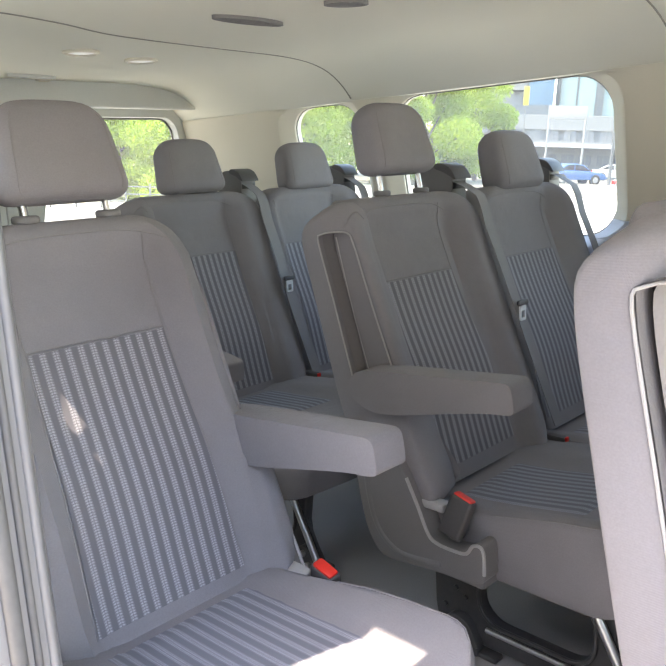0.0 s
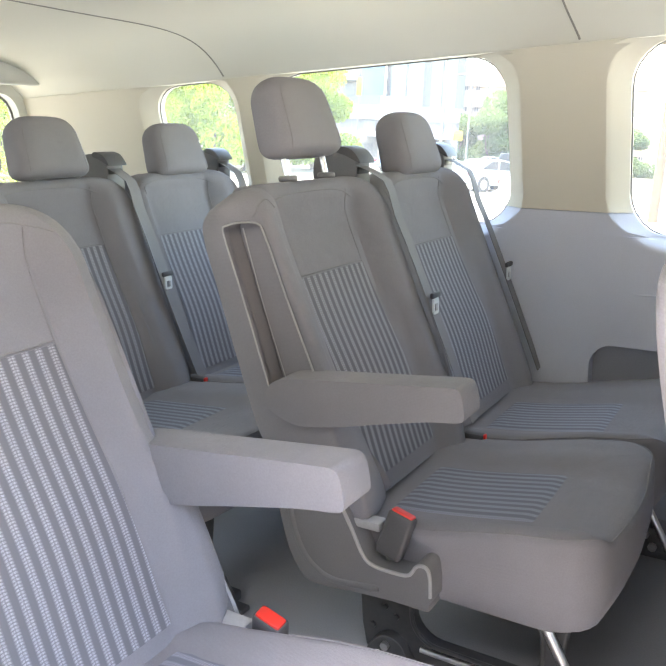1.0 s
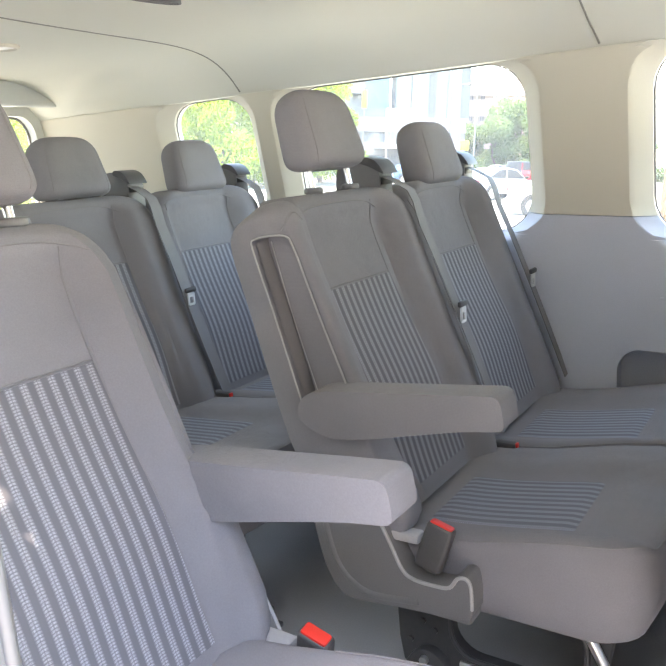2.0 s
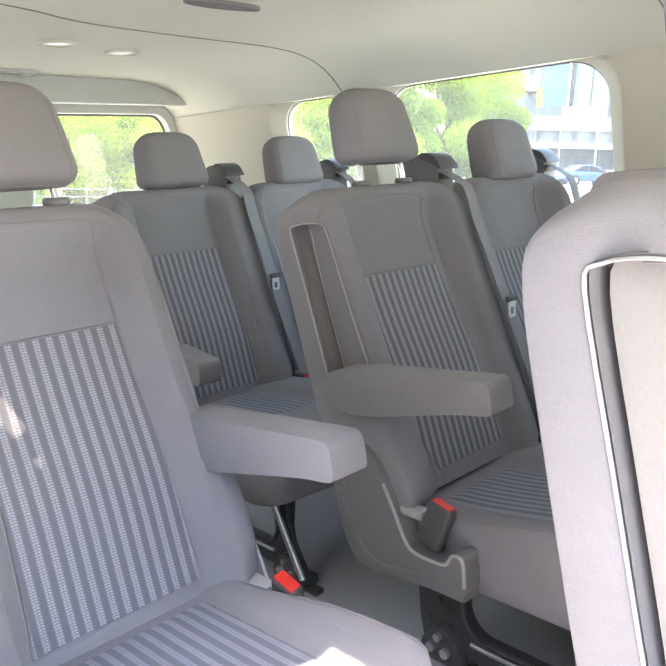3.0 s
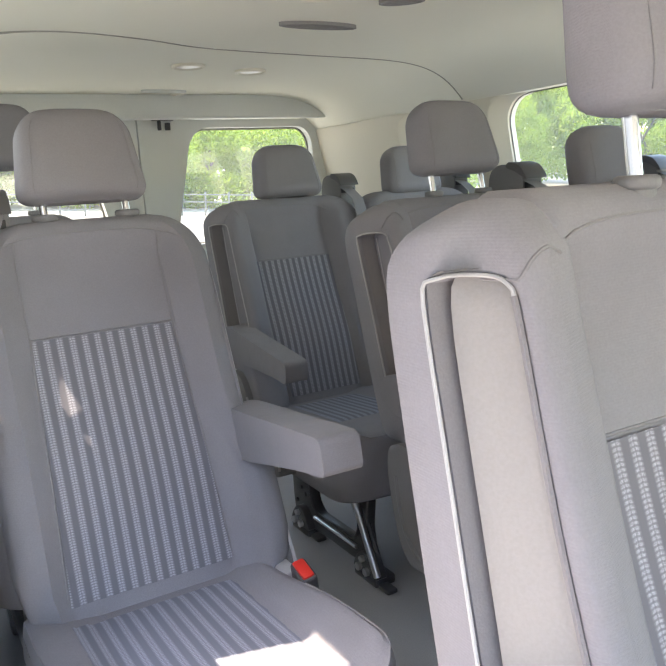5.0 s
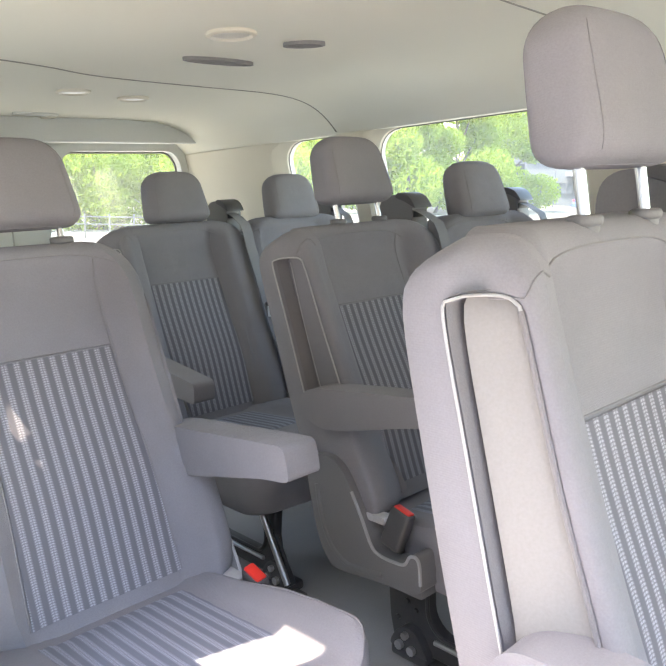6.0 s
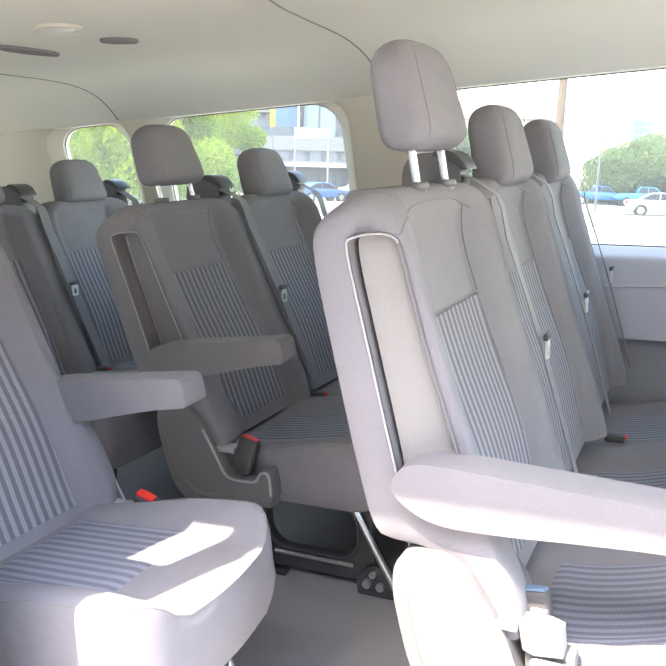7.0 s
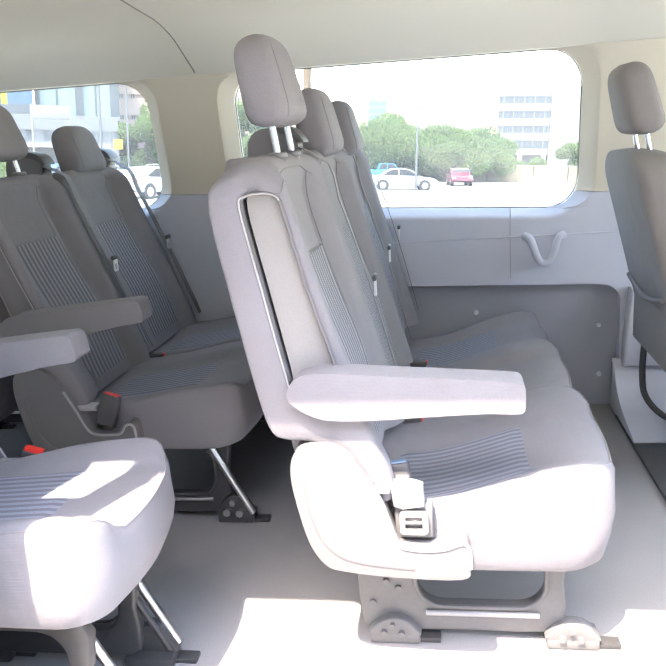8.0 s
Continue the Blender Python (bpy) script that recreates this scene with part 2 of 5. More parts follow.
def prism(poly, x0, x1, bevel=0.006, hole=None, segs=3):
    """A plate with the outline poly in (y, z), from x0 to x1, with rounded rims and an optional hole."""
    bm = bmesh.new()
    edges = []
    for loop in ([poly] if hole is None else [poly, hole]):
        vs = [bm.verts.new((x0, y, z)) for y, z in loop]
        edges += [bm.edges.new((vs[i], vs[(i + 1) % len(vs)])) for i in range(len(vs))]
    bmesh.ops.triangle_fill(bm, use_beauty=True, use_dissolve=False, edges=edges)
    faces = list(bm.faces)
    ext = bmesh.ops.extrude_face_region(bm, geom=faces)
    bmesh.ops.translate(bm, verts=[v for v in ext["geom"] if isinstance(v, bmesh.types.BMVert)], vec=(x1 - x0, 0, 0))
    bmesh.ops.recalc_face_normals(bm, faces=bm.faces)
    if bevel:
        rim = [e for e in bm.edges if len(e.link_faces) == 2 and e.calc_face_angle(0) > radians(60) and abs(e.verts[0].co.x - e.verts[1].co.x) < 1e-6]
        bmesh.ops.bevel(bm, geom=rim, offset=bevel, segments=segs, affect="EDGES", profile=0.5, clamp_overlap=True)
    return bm


def box(cx, cy, cz, sx, sy, sz, bevel=0.004, segs=2):
    bm = bmesh.new()
    bmesh.ops.create_cube(bm, size=1, matrix=Matrix.Translation((cx, cy, cz)) @ Matrix.Diagonal((sx, sy, sz, 1)))
    if bevel:
        bmesh.ops.bevel(bm, geom=list(bm.edges), offset=min(bevel, 0.45 * min(sx, sy, sz)), segments=segs, affect="EDGES", profile=0.5)
    return bm


def across(bm):
    """Turns a plate built in the (y, z) plane so that it stands across the van."""
    for v in bm.verts:
        v.co = Vector((v.co.y, v.co.x, v.co.z))
    return bm


def rod(a, b, r, n=14, bm=None, r2=None):
    bm = bm or bmesh.new()
    a, b = Vector(a), Vector(b)
    turn = (b - a).to_track_quat("Z", "Y").to_matrix()
    rings = []
    for p, rr in ((a, r), (b, r if r2 is None else r2)):
        rings.append([p + turn @ Vector((rr * math.cos(2 * math.pi * k / n), rr * math.sin(2 * math.pi * k / n), 0)) for k in range(n)])
    return loft(rings, bm=bm)


def tube(points, r, n=8, closed=False, bm=None):
    """A thin round bead along points."""
    bm = bm or bmesh.new()
    pts = [Vector(p) for p in points]
    rings, turn, last = [], None, None
    for i, p in enumerate(pts):
        a = pts[i - 1] if (i or closed) else p
        b = pts[(i + 1) % len(pts)] if (i < len(pts) - 1 or closed) else p
        d = (b - a).normalized()
        turn = d.to_track_quat("Z", "Y") if turn is None else last.rotation_difference(d) @ turn
        last = d
        rings.append([p + turn @ Vector((r * math.cos(2 * math.pi * k / n), r * math.sin(2 * math.pi * k / n), 0)) for k in range(n)])
    if closed:
        rings.append(rings[0])
        return loft(rings, caps=False, bm=bm)
    return loft(rings, bm=bm)


def smooth_line(pts, per=6, closed=False):
    """A Catmull-Rom curve through 2D or 3D points."""
    pts = [Vector(p) for p in pts]
    n, out = len(pts), []
    for i in range(n if closed else n - 1):
        p0 = pts[i - 1] if (i or closed) else pts[0]
        p1, p2 = pts[i], pts[(i + 1) % n]
        p3 = pts[(i + 2) % n] if (i + 2 < n or closed) else pts[-1]
        for k in range(per):
            t = k / per
            out.append(0.5 * (2 * p1 + (p2 - p0) * t + (2 * p0 - 5 * p1 + 4 * p2 - p3) * t * t + (3 * p1 - p0 - 3 * p2 + p3) * t ** 3))
    if not closed:
        out.append(pts[-1])
    return [tuple(p) for p in out]


def rounded(a0, b0, a1, b1, r, n=6):
    """A rounded rectangle in two coordinates, counter-clockwise."""
    out = []
    for ca, cb, s in ((a1 - r, b0 + r, -90), (a1 - r, b1 - r, 0), (a0 + r, b1 - r, 90), (a0 + r, b0 + r, 180)):
        for k in range(n + 1):
            t = radians(s + 90 * k / n)
            out.append((ca + r * math.cos(t), cb + r * math.sin(t)))
    return out


def lerp(a, b, t):
    return a + (b - a) * t


def ease(t):
    t = max(0.0, min(1.0, t))
    return t * t * (3 - 2 * t)


# ---- seats ----
HINGE = (0.15, 0.45)


def leaned(y, z, degrees):
    """A point of the backrest, turned back about the hinge."""
    a, dy, dz = radians(degrees), y - HINGE[0], z - HINGE[1]
    return HINGE[0] + dy * math.cos(a) + dz * math.sin(a), HINGE[1] - dy * math.sin(a) + dz * math.cos(a)


def front_y(x, z, wide=0.0):
    """The backrest's front face, x from the seat's middle: side bolsters and a sunken middle panel."""
    edge = lerp(0.141, 0.128, max(0.0, min(1.0, (z - 0.41) / 0.4))) + wide
    wing = max(0.0, min(1.0, (abs(x) - edge) / 0.055))
    sunk = 0.043 * (1 - wing * (1.3 - 0.3 * wing)) * (1 - 0.6 * ease((z - 0.925) / 0.06))
    lumbar = -0.012 * math.exp(-((z - 0.58) / 0.12) ** 2)
    return 0.081 + (min(z, 0.9) - 0.42) * 0.277 + max(0.0, z - 0.9) * 0.10 + sunk + (lumbar if abs(x) < 0.17 else 0)


def rear_y(z):
    return 0.272 + (z - 0.5) * 0.185


def backrest_mesh(xl, xr, lean, m, px=0.0, near=0.105, rca=0.042, flare=0.0, rise=0.0, wide=0.0):
    """Backrest between xl and xr from the seat's middle, with a rounded top."""
    rings = []
    tops = [0.375, 0.40, 0.44, 0.5, 0.58, 0.66, 0.74, 0.80, 0.85, 0.89, 0.925, 0.946, 0.956, 0.966, 0.975, 0.983, 0.989, 0.994, 0.998]
    for z in tops:
        r = max(0.0, (z - 0.90) / 0.0985)
        pull = 0.105 * (1 - math.sqrt(max(0.0, 1 - r * r)))
        thin = 0.040 * (1 - math.sqrt(max(0.0, 1 - r * r)))
        low = 0.02 * ease((0.42 - z) / 0.05)
        a, b = xl + pull * near / 0.105 + low - flare * ease((0.64 - z) / 0.07), xr - pull - low
        rc, nf = 0.042, 36
        ring = []
        for k in range(nf + 1):
            x = lerp(a + rca, b - rc, k / nf)
            ring.append((x, front_y(x - px, z, wide) + thin))
        yr = rear_y(z) - thin * 0.5
        for k in range(1, 6):
            t = radians(90 * k / 6)
            ring.append((b - rc + rc * math.sin(t), front_y(b - rc - px, z) + thin + rc * (1 - math.cos(t))))
        for k in range(6):
            t = radians(90 * k / 5)
            ring.append((b - 0.03 + 0.03 * math.cos(t), yr - 0.03 + 0.03 * math.sin(t)))
        for k in range(6):
            t = radians(90 * k / 5)
            ring.append((a + 0.03 - 0.03 * math.sin(t), yr - 0.03 + 0.03 * math.cos(t)))
        for k in range(1, 6):
            t = radians(90 - 90 * k / 6)
            ring.append((a + rca - rca * math.sin(t), front_y(a + rca - px, z) + thin + rca * (1 - math.cos(t))))
        row = []
        for x, y in ring:
            yy, zz = leaned(y, z + rise * ease((z - 0.86) / 0.12), lean)
            row.append((m * x, yy, zz))
        rings.append(row)
    return loft(rings)


def drape(tree, spots, m, lean, lift=0.0004):
    """Points (x, z) laid on a backrest's front along its own leaned axis."""
    out = []
    way = Vector((0.0, math.cos(radians(lean)), -math.sin(radians(lean))))
    for x, z in spots:
        hit = tree.ray_cast(Vector((m * x, *leaned(-0.4, z, lean))), way)[0]
        if hit is not None:
            out.append(hit - way * lift)
    return out


def patch(nx, nz, fn):
    """A thin quilted panel from a grid; fn(u, v) gives the place and the UV in metres."""
    bm = bmesh.new()
    uv = bm.loops.layers.uv.new("UVMap")
    rows, back = [], []
    for j in range(nz + 1):
        row = []
        for i in range(nx + 1):
            p, q = fn(i / nx, j / nz)
            row.append((bm.verts.new(p), q))
        rows.append(row)
    for j in range(nz):
        for i in range(nx):
            c = (rows[j][i], rows[j][i + 1], rows[j + 1][i + 1], rows[j + 1][i])
            f = bm.faces.new([v for v, _ in c])
            for loop, (_, q) in zip(f.loops, c):
                loop[uv].uv = q
    return bm


def cushion_top(x, y, dip=0.0, wing=0.0):
    """Height of the seat cushion, x from the seat's middle and y from the bench's own line; it may dip towards the back."""
    base = 0.402 + 0.028 * max(0.0, min(1.0, (0.10 - y) / 0.40))
    bolster = 0.024 * ease((abs(x) - 0.11) / 0.06)
    low = dip * ease((y + 0.30) / 0.34) - wing * ease((abs(x) - 0.095) / 0.085) * ease((0.12 - y) / 0.28)
    return base - 0.012 + bolster * (0.65 + 0.35 * ease((-0.02 - y) / 0.2)) - low


def cushion_outline(xl, xr, inset=0.0, under=0.0):
    """Plan of a cushion: square at the back, rounded front corners and a slightly bowed front."""
    a, b, y0, y1, r = xl + inset, xr - inset, 0.15, -0.342 + inset + under, 0.075 - inset * 0.5
    pts = [(b, lerp(y0, y1 + r, k / 6)) for k in range(7)]
    pts += [(b - r + r * math.cos(radians(-15 * k)), y1 + r + r * math.sin(radians(-15 * k))) for k in range(1, 6)]
    for k in range(9):
        t = k / 8
        pts.append((lerp(b - r, a + r, t), y1 - 0.012 * math.sin(math.pi * t)))
    pts += [(a + r - r * math.sin(radians(15 * k)), y1 + r - r * math.cos(radians(15 * k))) for k in range(1, 6)]
    pts += [(a, lerp(y1 + r, y0, k / 6)) for k in range(7)]
    pts += [(lerp(a, b, k / 6), y0) for k in range(1, 6)]
    return pts


def cushion_mesh(xl, xr, m, px=0.0, dip=0.0, base=0.0, wing=0.0):
    """A boxed seat cushion: bulging walls, a tucked-in base and a soft upper edge."""
    rings = []
    for z, inset, under in ((0.232, 0.022, 0.034), (0.236, 0.010, 0.022), (0.247, 0.003, 0.012), (0.285, 0.0, 0.004), (0.33, -0.003, 0.0), (0.375, -0.001, 0.0)):
        up = base * (0.375 - z) / 0.143
        rings.append([(m * x, y, z + up - dip * ((z - 0.232) / 0.143) * ease((y + 0.30) / 0.34)) for x, y in cushion_outline(xl, xr, inset, under)])
    for inset, drop in ((0.0, 0.020 + wing * 0.5), (0.002, 0.014 + wing * 0.2), (0.0045, 0.0095), (0.007, 0.0095), (0.011, 0.0055), (0.022, 0.0015), (0.05, 0.0)):
        rings.append([(m * x, y, cushion_top(x - px, y, dip, wing) - drop) for x, y in cushion_outline(xl, xr, inset)])
    cx, cy = (xl + xr) / 2, -0.09
    last = cushion_outline(xl, xr, 0.05)
    for k in (0.92, 0.84, 0.76, 0.68, 0.6, 0.5, 0.4, 0.3, 0.2, 0.1, 0.03):
        rings.append([(m * lerp(cx, x, k), lerp(cy, y, k), cushion_top(lerp(cx, x, k) - px, lerp(cy, y, k), dip, wing)) for x, y in last])
    return loft(rings)


def cushion_seam(xl, xr, m, px=0.0, dip=0.0, wing=0.0):
    """The sewn line round the upper edge of a cushion, from one flank over the front to the other."""
    line = cushion_outline(xl, xr, 0.005)[2:30]
    return [(m * x, y, cushion_top(x - px, y, dip, wing) - 0.009) for x, y in line]


def head_half(z, w, h):
    """Half width of the headrest at a height: straight sides that lean in, a flat top with round shoulders."""
    rb, rt = 0.026, 0.046
    side = w / 2 * (1 - 0.17 * max(0.0, z / h))
    if z < rb:
        return side - rb + math.sqrt(max(0.0, rb * rb - (rb - z) ** 2))
    if z > h - rt:
        q = (z - (h - rt)) / rt
        return side - rt + rt * math.sqrt(max(0.0, 1 - q * q))
    return side


def head_deep(z, h, d):
    e = abs(2 * z / h - 1)
    return d / 2 * (1 - 0.16 * z / h) * max(0.05, (1 - e ** 6.0)) ** 0.42


def headrest_mesh(w=0.244, h=0.160, d=0.102):
    """A padded headrest standing on z = 0, wider at the foot."""
    rings, n = [], 44
    for k in range(25):
        q = k / 24
        z = h * (0.5 - 0.5 * math.cos(math.pi * q))
        half = max(0.004, head_half(z, w, h))
        deep = head_deep(z, h, d)
        ring = []
        for i in range(n):
            a = 2 * math.pi * i / n
            c, s = math.cos(a), math.sin(a)
            x = math.copysign(abs(c) ** 0.46, c) * half
            y = math.copysign(abs(s) ** 0.62, s) * deep
            bow = 0.006 * (1 - (x / (w / 2)) ** 2) * max(0.0, z / h - 0.8) / 0.2
            ring.append((x, y + 0.012 * (z / h), z + bow))
        rings.append(ring)
    return loft(rings)


def belt_mesh(cx, lean, m, z0=1.03, z1=0.455, inward=0.0):
    """Webbing that lies parked over the edge of the backrest."""
    rings = []
    for k in range(25):
        t = k / 24
        z = lerp(z0, z1, t)
        x = cx + lerp(0.208 - inward, 0.216, min(1.0, t / 0.35)) + 0.03 * max(0.0, (t - 0.45) / 0.55) ** 1.6
        y = front_y(0.2, z) - 0.008 - 0.012 * math.sin(math.pi * t) + (0.085 * (1 - t / 0.10) ** 1.5 if t < 0.10 else 0)
        yy, zz = leaned(y, z, lean)
        rings.append([(m * (x - 0.021), yy, zz), (m * (x + 0.021), yy + 0.004, zz), (m * (x + 0.021), yy + 0.0062, zz), (m * (x - 0.021), yy + 0.0022, zz)])
    return loft(rings)


SIDE = [(0.228, 0.925), (0.242, 0.957), (0.272, 0.979), (0.315, 0.978), (0.350, 0.955), (0.364, 0.915), (0.345, 0.80), (0.309, 0.60), (0.288, 0.52),
        (0.262, 0.502), (0.21, 0.497), (0.16, 0.475), (0.118, 0.425), (0.096, 0.38), (0.066, 0.385), (0.068, 0.43), (0.09, 0.49), (0.143, 0.64), (0.188, 0.79)]
SLOTLINE = [(0.239, 0.912), (0.247, 0.932), (0.266, 0.940), (0.295, 0.938), (0.305, 0.916), (0.279, 0.79), (0.25, 0.64), (0.235, 0.585), (0.20, 0.565), (0.158, 0.585), (0.163, 0.635), (0.203, 0.775)]


def shell_line(u, hook, base):
    """Outline of the side shell: a round shoulder, a straight slope to a shallow saddle at height u, and a blunt hook."""
    return [(0.215, 0.499), (0.175, 0.501), (0.14, 0.482), (0.112, 0.442), (0.085, 0.39), (0.06, u + 0.016), (0.038, u + 0.002), (0.0, u), (-0.03, u + 0.004),
            (-0.046, hook - 0.003), (-0.062, hook), (-0.07, hook - 0.014), (-0.071, 0.275 + base), (-0.055, 0.25 + base), (0.068, 0.246 + base * 0.6), (0.165, 0.248), (0.198, 0.262), (0.226, 0.31), (0.246, 0.40), (0.25, 0.45), (0.241, 0.485)]


ARMLINE = [(0.245, 0.600), (0.225, 0.630), (0.18, 0.638), (0.06, 0.631), (-0.08, 0.622), (-0.145, 0.6175), (-0.160, 0.615), (-0.167, 0.608), (-0.1685, 0.596), (-0.168, 0.575), (-0.165, 0.564), (-0.152, 0.560),
           (-0.10, 0.561), (0.0, 0.556), (0.10, 0.550), (0.18, 0.552), (0.228, 0.574)]



def even_loop(points, n=96):
    """A closed line in (y, z) with n even steps, from its highest point on."""
    pts = [Vector(p) for p in points]
    k = max(range(len(pts)), key=lambda i: pts[i].y + 0.25 * pts[i].x)
    pts = pts[k:] + pts[:k + 1]
    area = sum(a.x * b.y - b.x * a.y for a, b in zip(pts, pts[1:]))
    if area < 0:
        pts.reverse()
    run = [0.0]
    for a, b in zip(pts, pts[1:]):
        run.append(run[-1] + (b - a).length)
    out, j = [], 0
    for i in range(n):
        d = run[-1] * i / n
        while run[j + 1] < d:
            j += 1
        out.append(pts[j].lerp(pts[j + 1], (d - run[j]) / max(1e-9, run[j + 1] - run[j])))
    return out


def shrunk(loop, d):
    """A closed counter-clockwise loop drawn in by d."""
    n, out = len(loop), []
    for i in range(n):
        t = (loop[(i + 2) % n] - loop[i - 2]).normalized()
        out.append(loop[i] + Vector((-t.y, t.x)) * d)
    return out


def front_band(p, lean):
    """How far the strip of the side frame in front of the slot lies inboard."""
    (ya, za), (yb, zb) = leaned(0.195, 0.58, lean), leaned(0.278, 0.93, lean)
    mid = lerp(ya, yb, (p[1] - za) / (zb - za))
    return 0.034 * ease((mid - p[0] + 0.026) / 0.056) * ease((p[1] - 0.545) / 0.09)


def panel_lift(z, top, x, rise):
    """The top of the side frame arches up from the aisle to meet the backrest."""
    up = (0.024 + rise) * ease((x - 0.005) / 0.095) - 0.011 * max(0.0, 1 - x / 0.05) ** 2
    return up * ease((z - top + 0.09) / 0.08)


def padded_panel(outline, slot, face, m, lean, rise=0.0, slim=False):
    """An upholstered side frame with rounded rims, an arched top and a deep slot."""
    big, small = even_loop(outline, 120), even_loop(slot, 80)
    top = max(p.y for p in big)
    back = max(p.x for p in big if p.y > top - 0.09)
    bm = bmesh.new()
    mouths = []
    for steps in (((small, 0.0, 0.05), (small, 0.0, 0.005), (small, -0.002, 0.0012), (small, -0.005, 0.0)),
                  ((big, 0.009, 0.0), (big, 0.005, 0.003), (big, 0.002, 0.008), (big, 0.0005, 0.016), (big, 0.0, 0.03), (big, 0.0, 0.045), (big, 0.003, 0.056), (big, 0.006, 0.068), (big, 0.009, 0.08), (big, 0.014, 0.092), (big, 0.022, 0.102), (big, 0.034, 0.11))):
        rows = []
        for loop, d, x in steps[:6] if slim else steps:
            in_slot = loop is small
            rows.append([bm.verts.new((m * (face + x + front_band(p, lean) * (0.0 if slim else max(0.0, 1 - x / 0.075))), p.x, p.y + panel_lift(p.y, top, 0.0 if in_slot else x, rise) * ease((back - p.x + 0.004) / 0.055))) for p in (shrunk(loop, d) if d else loop)])
        n = len(rows[0])
        for a, b in zip(rows, rows[1:]):
            for k in range(n):
                bm.faces.new((a[k], a[(k + 1) % n], b[(k + 1) % n], b[k]))
        mouths.append(rows[-1] if steps[0][0] is small else rows[0])
    bm.verts.ensure_lookup_table()
    rim = []
    for row in mouths:
        rim += [bm.edges.get((row[k], row[(k + 1) % len(row)])) for k in range(len(row))]
    bmesh.ops.triangle_fill(bm, use_beauty=True, use_dissolve=False, edges=rim)
    return bm


def turned(points, degrees):
    return [leaned(y, z, degrees) for y, z in points]


def bench(name, label, at, seats, face, lean=0.0, m=1, shift=0.0, lifts=(0.03, 0.0, 0.0), arm_tilt=0.0, arm_up=0.0, head_y=0.0, far=0.232, head_size=(0.236, 0.166), head_x=0.0, arm_short=0.0, side_drop=0.0, rise=0.0, crown=0.0, buckle_turn=16, buckle_at=(0.004, 0.004, 0.383), slot_deep=0.036, guide_in=0.0, wide=0.0, collar_drop=0.0, base=0.0, dip=0.0, wing=0.0, saddle=(0.300, 0.322), panel=((-0.132, 0.132), (-0.142, 0.142)), pad=((-0.118, 0.118), (0.10, -0.19)), legs=None, group="passenger seats"):
    """A seat row: seats with their backs, cushions, headrests and belts, an armrest and a shell at the aisle end, and two leg frames."""
    root = thing(name, label, "seat", group, at=at)
    pitch = 0.475
    for i in range(seats):
        cx = i * pitch
        px = shift
        xl = (face + 0.058 if seats > 1 else face + 0.004) if i == 0 else -0.232
        xr = far if i == seats - 1 else 0.232
        bm = backrest_mesh(xl, xr, lean, m, px, (0.03 if seats > 1 else 0.085) if i == 0 else 0.105, 0.020 if i == 0 and seats > 1 else 0.042, 0.03 if seats == 1 else 0.0, rise, wide)
        bmesh.ops.translate(bm, verts=bm.verts, vec=(m * cx, 0, 0))
        skin = BVHTree.FromBMesh(bm)
        if i == 0:
            aisle_skin = skin
        back = part("backrest", bm, CLOTH, root)

        def back_insert(u, v, cx=cx + px):
            z = lerp(0.41, 0.812, v)
            x = lerp(lerp(panel[1][0], panel[0][0], v), lerp(panel[1][1], panel[0][1], v), u)
            y, zz = leaned(front_y(x, z, wide) - 0.004, z, lean)
            return (m * (cx + x), y, zz), (x + 0.5, z)

        part("striped_panel", patch(12, 24, back_insert), STRIPE, back, "ribbed dark cloth with pale dashed stripes")
        for s in (0, 1):
            spots = [(cx + px + lerp(panel[1][s], panel[0][s], k / 21) + (2 * s - 1) * 0.003, lerp(0.41, 0.812, k / 21)) for k in range(22)]
            spots += [(cx + px + panel[0][s] + (2 * s - 1) * 0.003, lerp(0.83, 0.972, k / 9)) for k in range(10)]
            part("seam", tube(drape(skin, spots, m, lean), 0.0013, 6), SEAM, back)
        spots = [(cx + px + lerp(panel[0][0] - 0.003, panel[0][1] + 0.003, k / 16), 0.8155) for k in range(17)]
        part("seam", tube(drape(skin, spots, m, lean), 0.0015, 6), SEAM, back)
        spots = [(cx + px + lerp(-0.15, 0.15, k / 20), 0.975 + rise - 0.022 * abs(2 * k / 20 - 1) ** 4) for k in range(21)]
        part("seam", tube(drape(skin, spots, m, lean), 0.0014, 6), SEAM, back)

        cl = face + 0.03 if i == 0 else -0.234
        if seats == 3 and i == 2:
            xr -= 0.06
        low, sink = dip, (0.0, 0.014, 0.03)[i] if seats == 3 else 0.0
        bm = cushion_mesh(cl, xr + 0.002, m, px, low, base, wing)
        bmesh.ops.translate(bm, verts=bm.verts, vec=(m * cx, 0, -sink))
        cushion = part("cushion", bm, CLOTH, root)

        def seat_insert(u, v, cx=cx + px, low=low, sink=sink):
            x, y = lerp(*pad[0], u), lerp(*pad[1], v)
            tuck = min(1.0, 10 * min(u, 1 - u, v, 1 - v))
            return (m * (cx + x), y, cushion_top(x, y, low, wing) - sink - 0.002 + 0.005 * tuck), (x + 0.5, y)

        part("striped_panel", patch(20, 20, seat_insert), SKYSTRIPE, cushion, "ribbed dark cloth with pale dashed stripes")
        edge = [(m * cx + x, y, z - sink) for x, y, z in cushion_seam(cl, xr + 0.002, m, px, low, wing)]
        part("seam", tube(edge, 0.0014, 6), SEAM, cushion)
        for s in ((-1, 1) if i == 0 else (1,)):
            x0 = cl + 0.012 if s < 0 else xr - 0.012
            part("seam", tube([(m * (cx + x0), -0.300 + 0.012 * k, 0.405 - 0.04 * k) for k in range(4)], 0.0014, 6), SEAM, cushion)

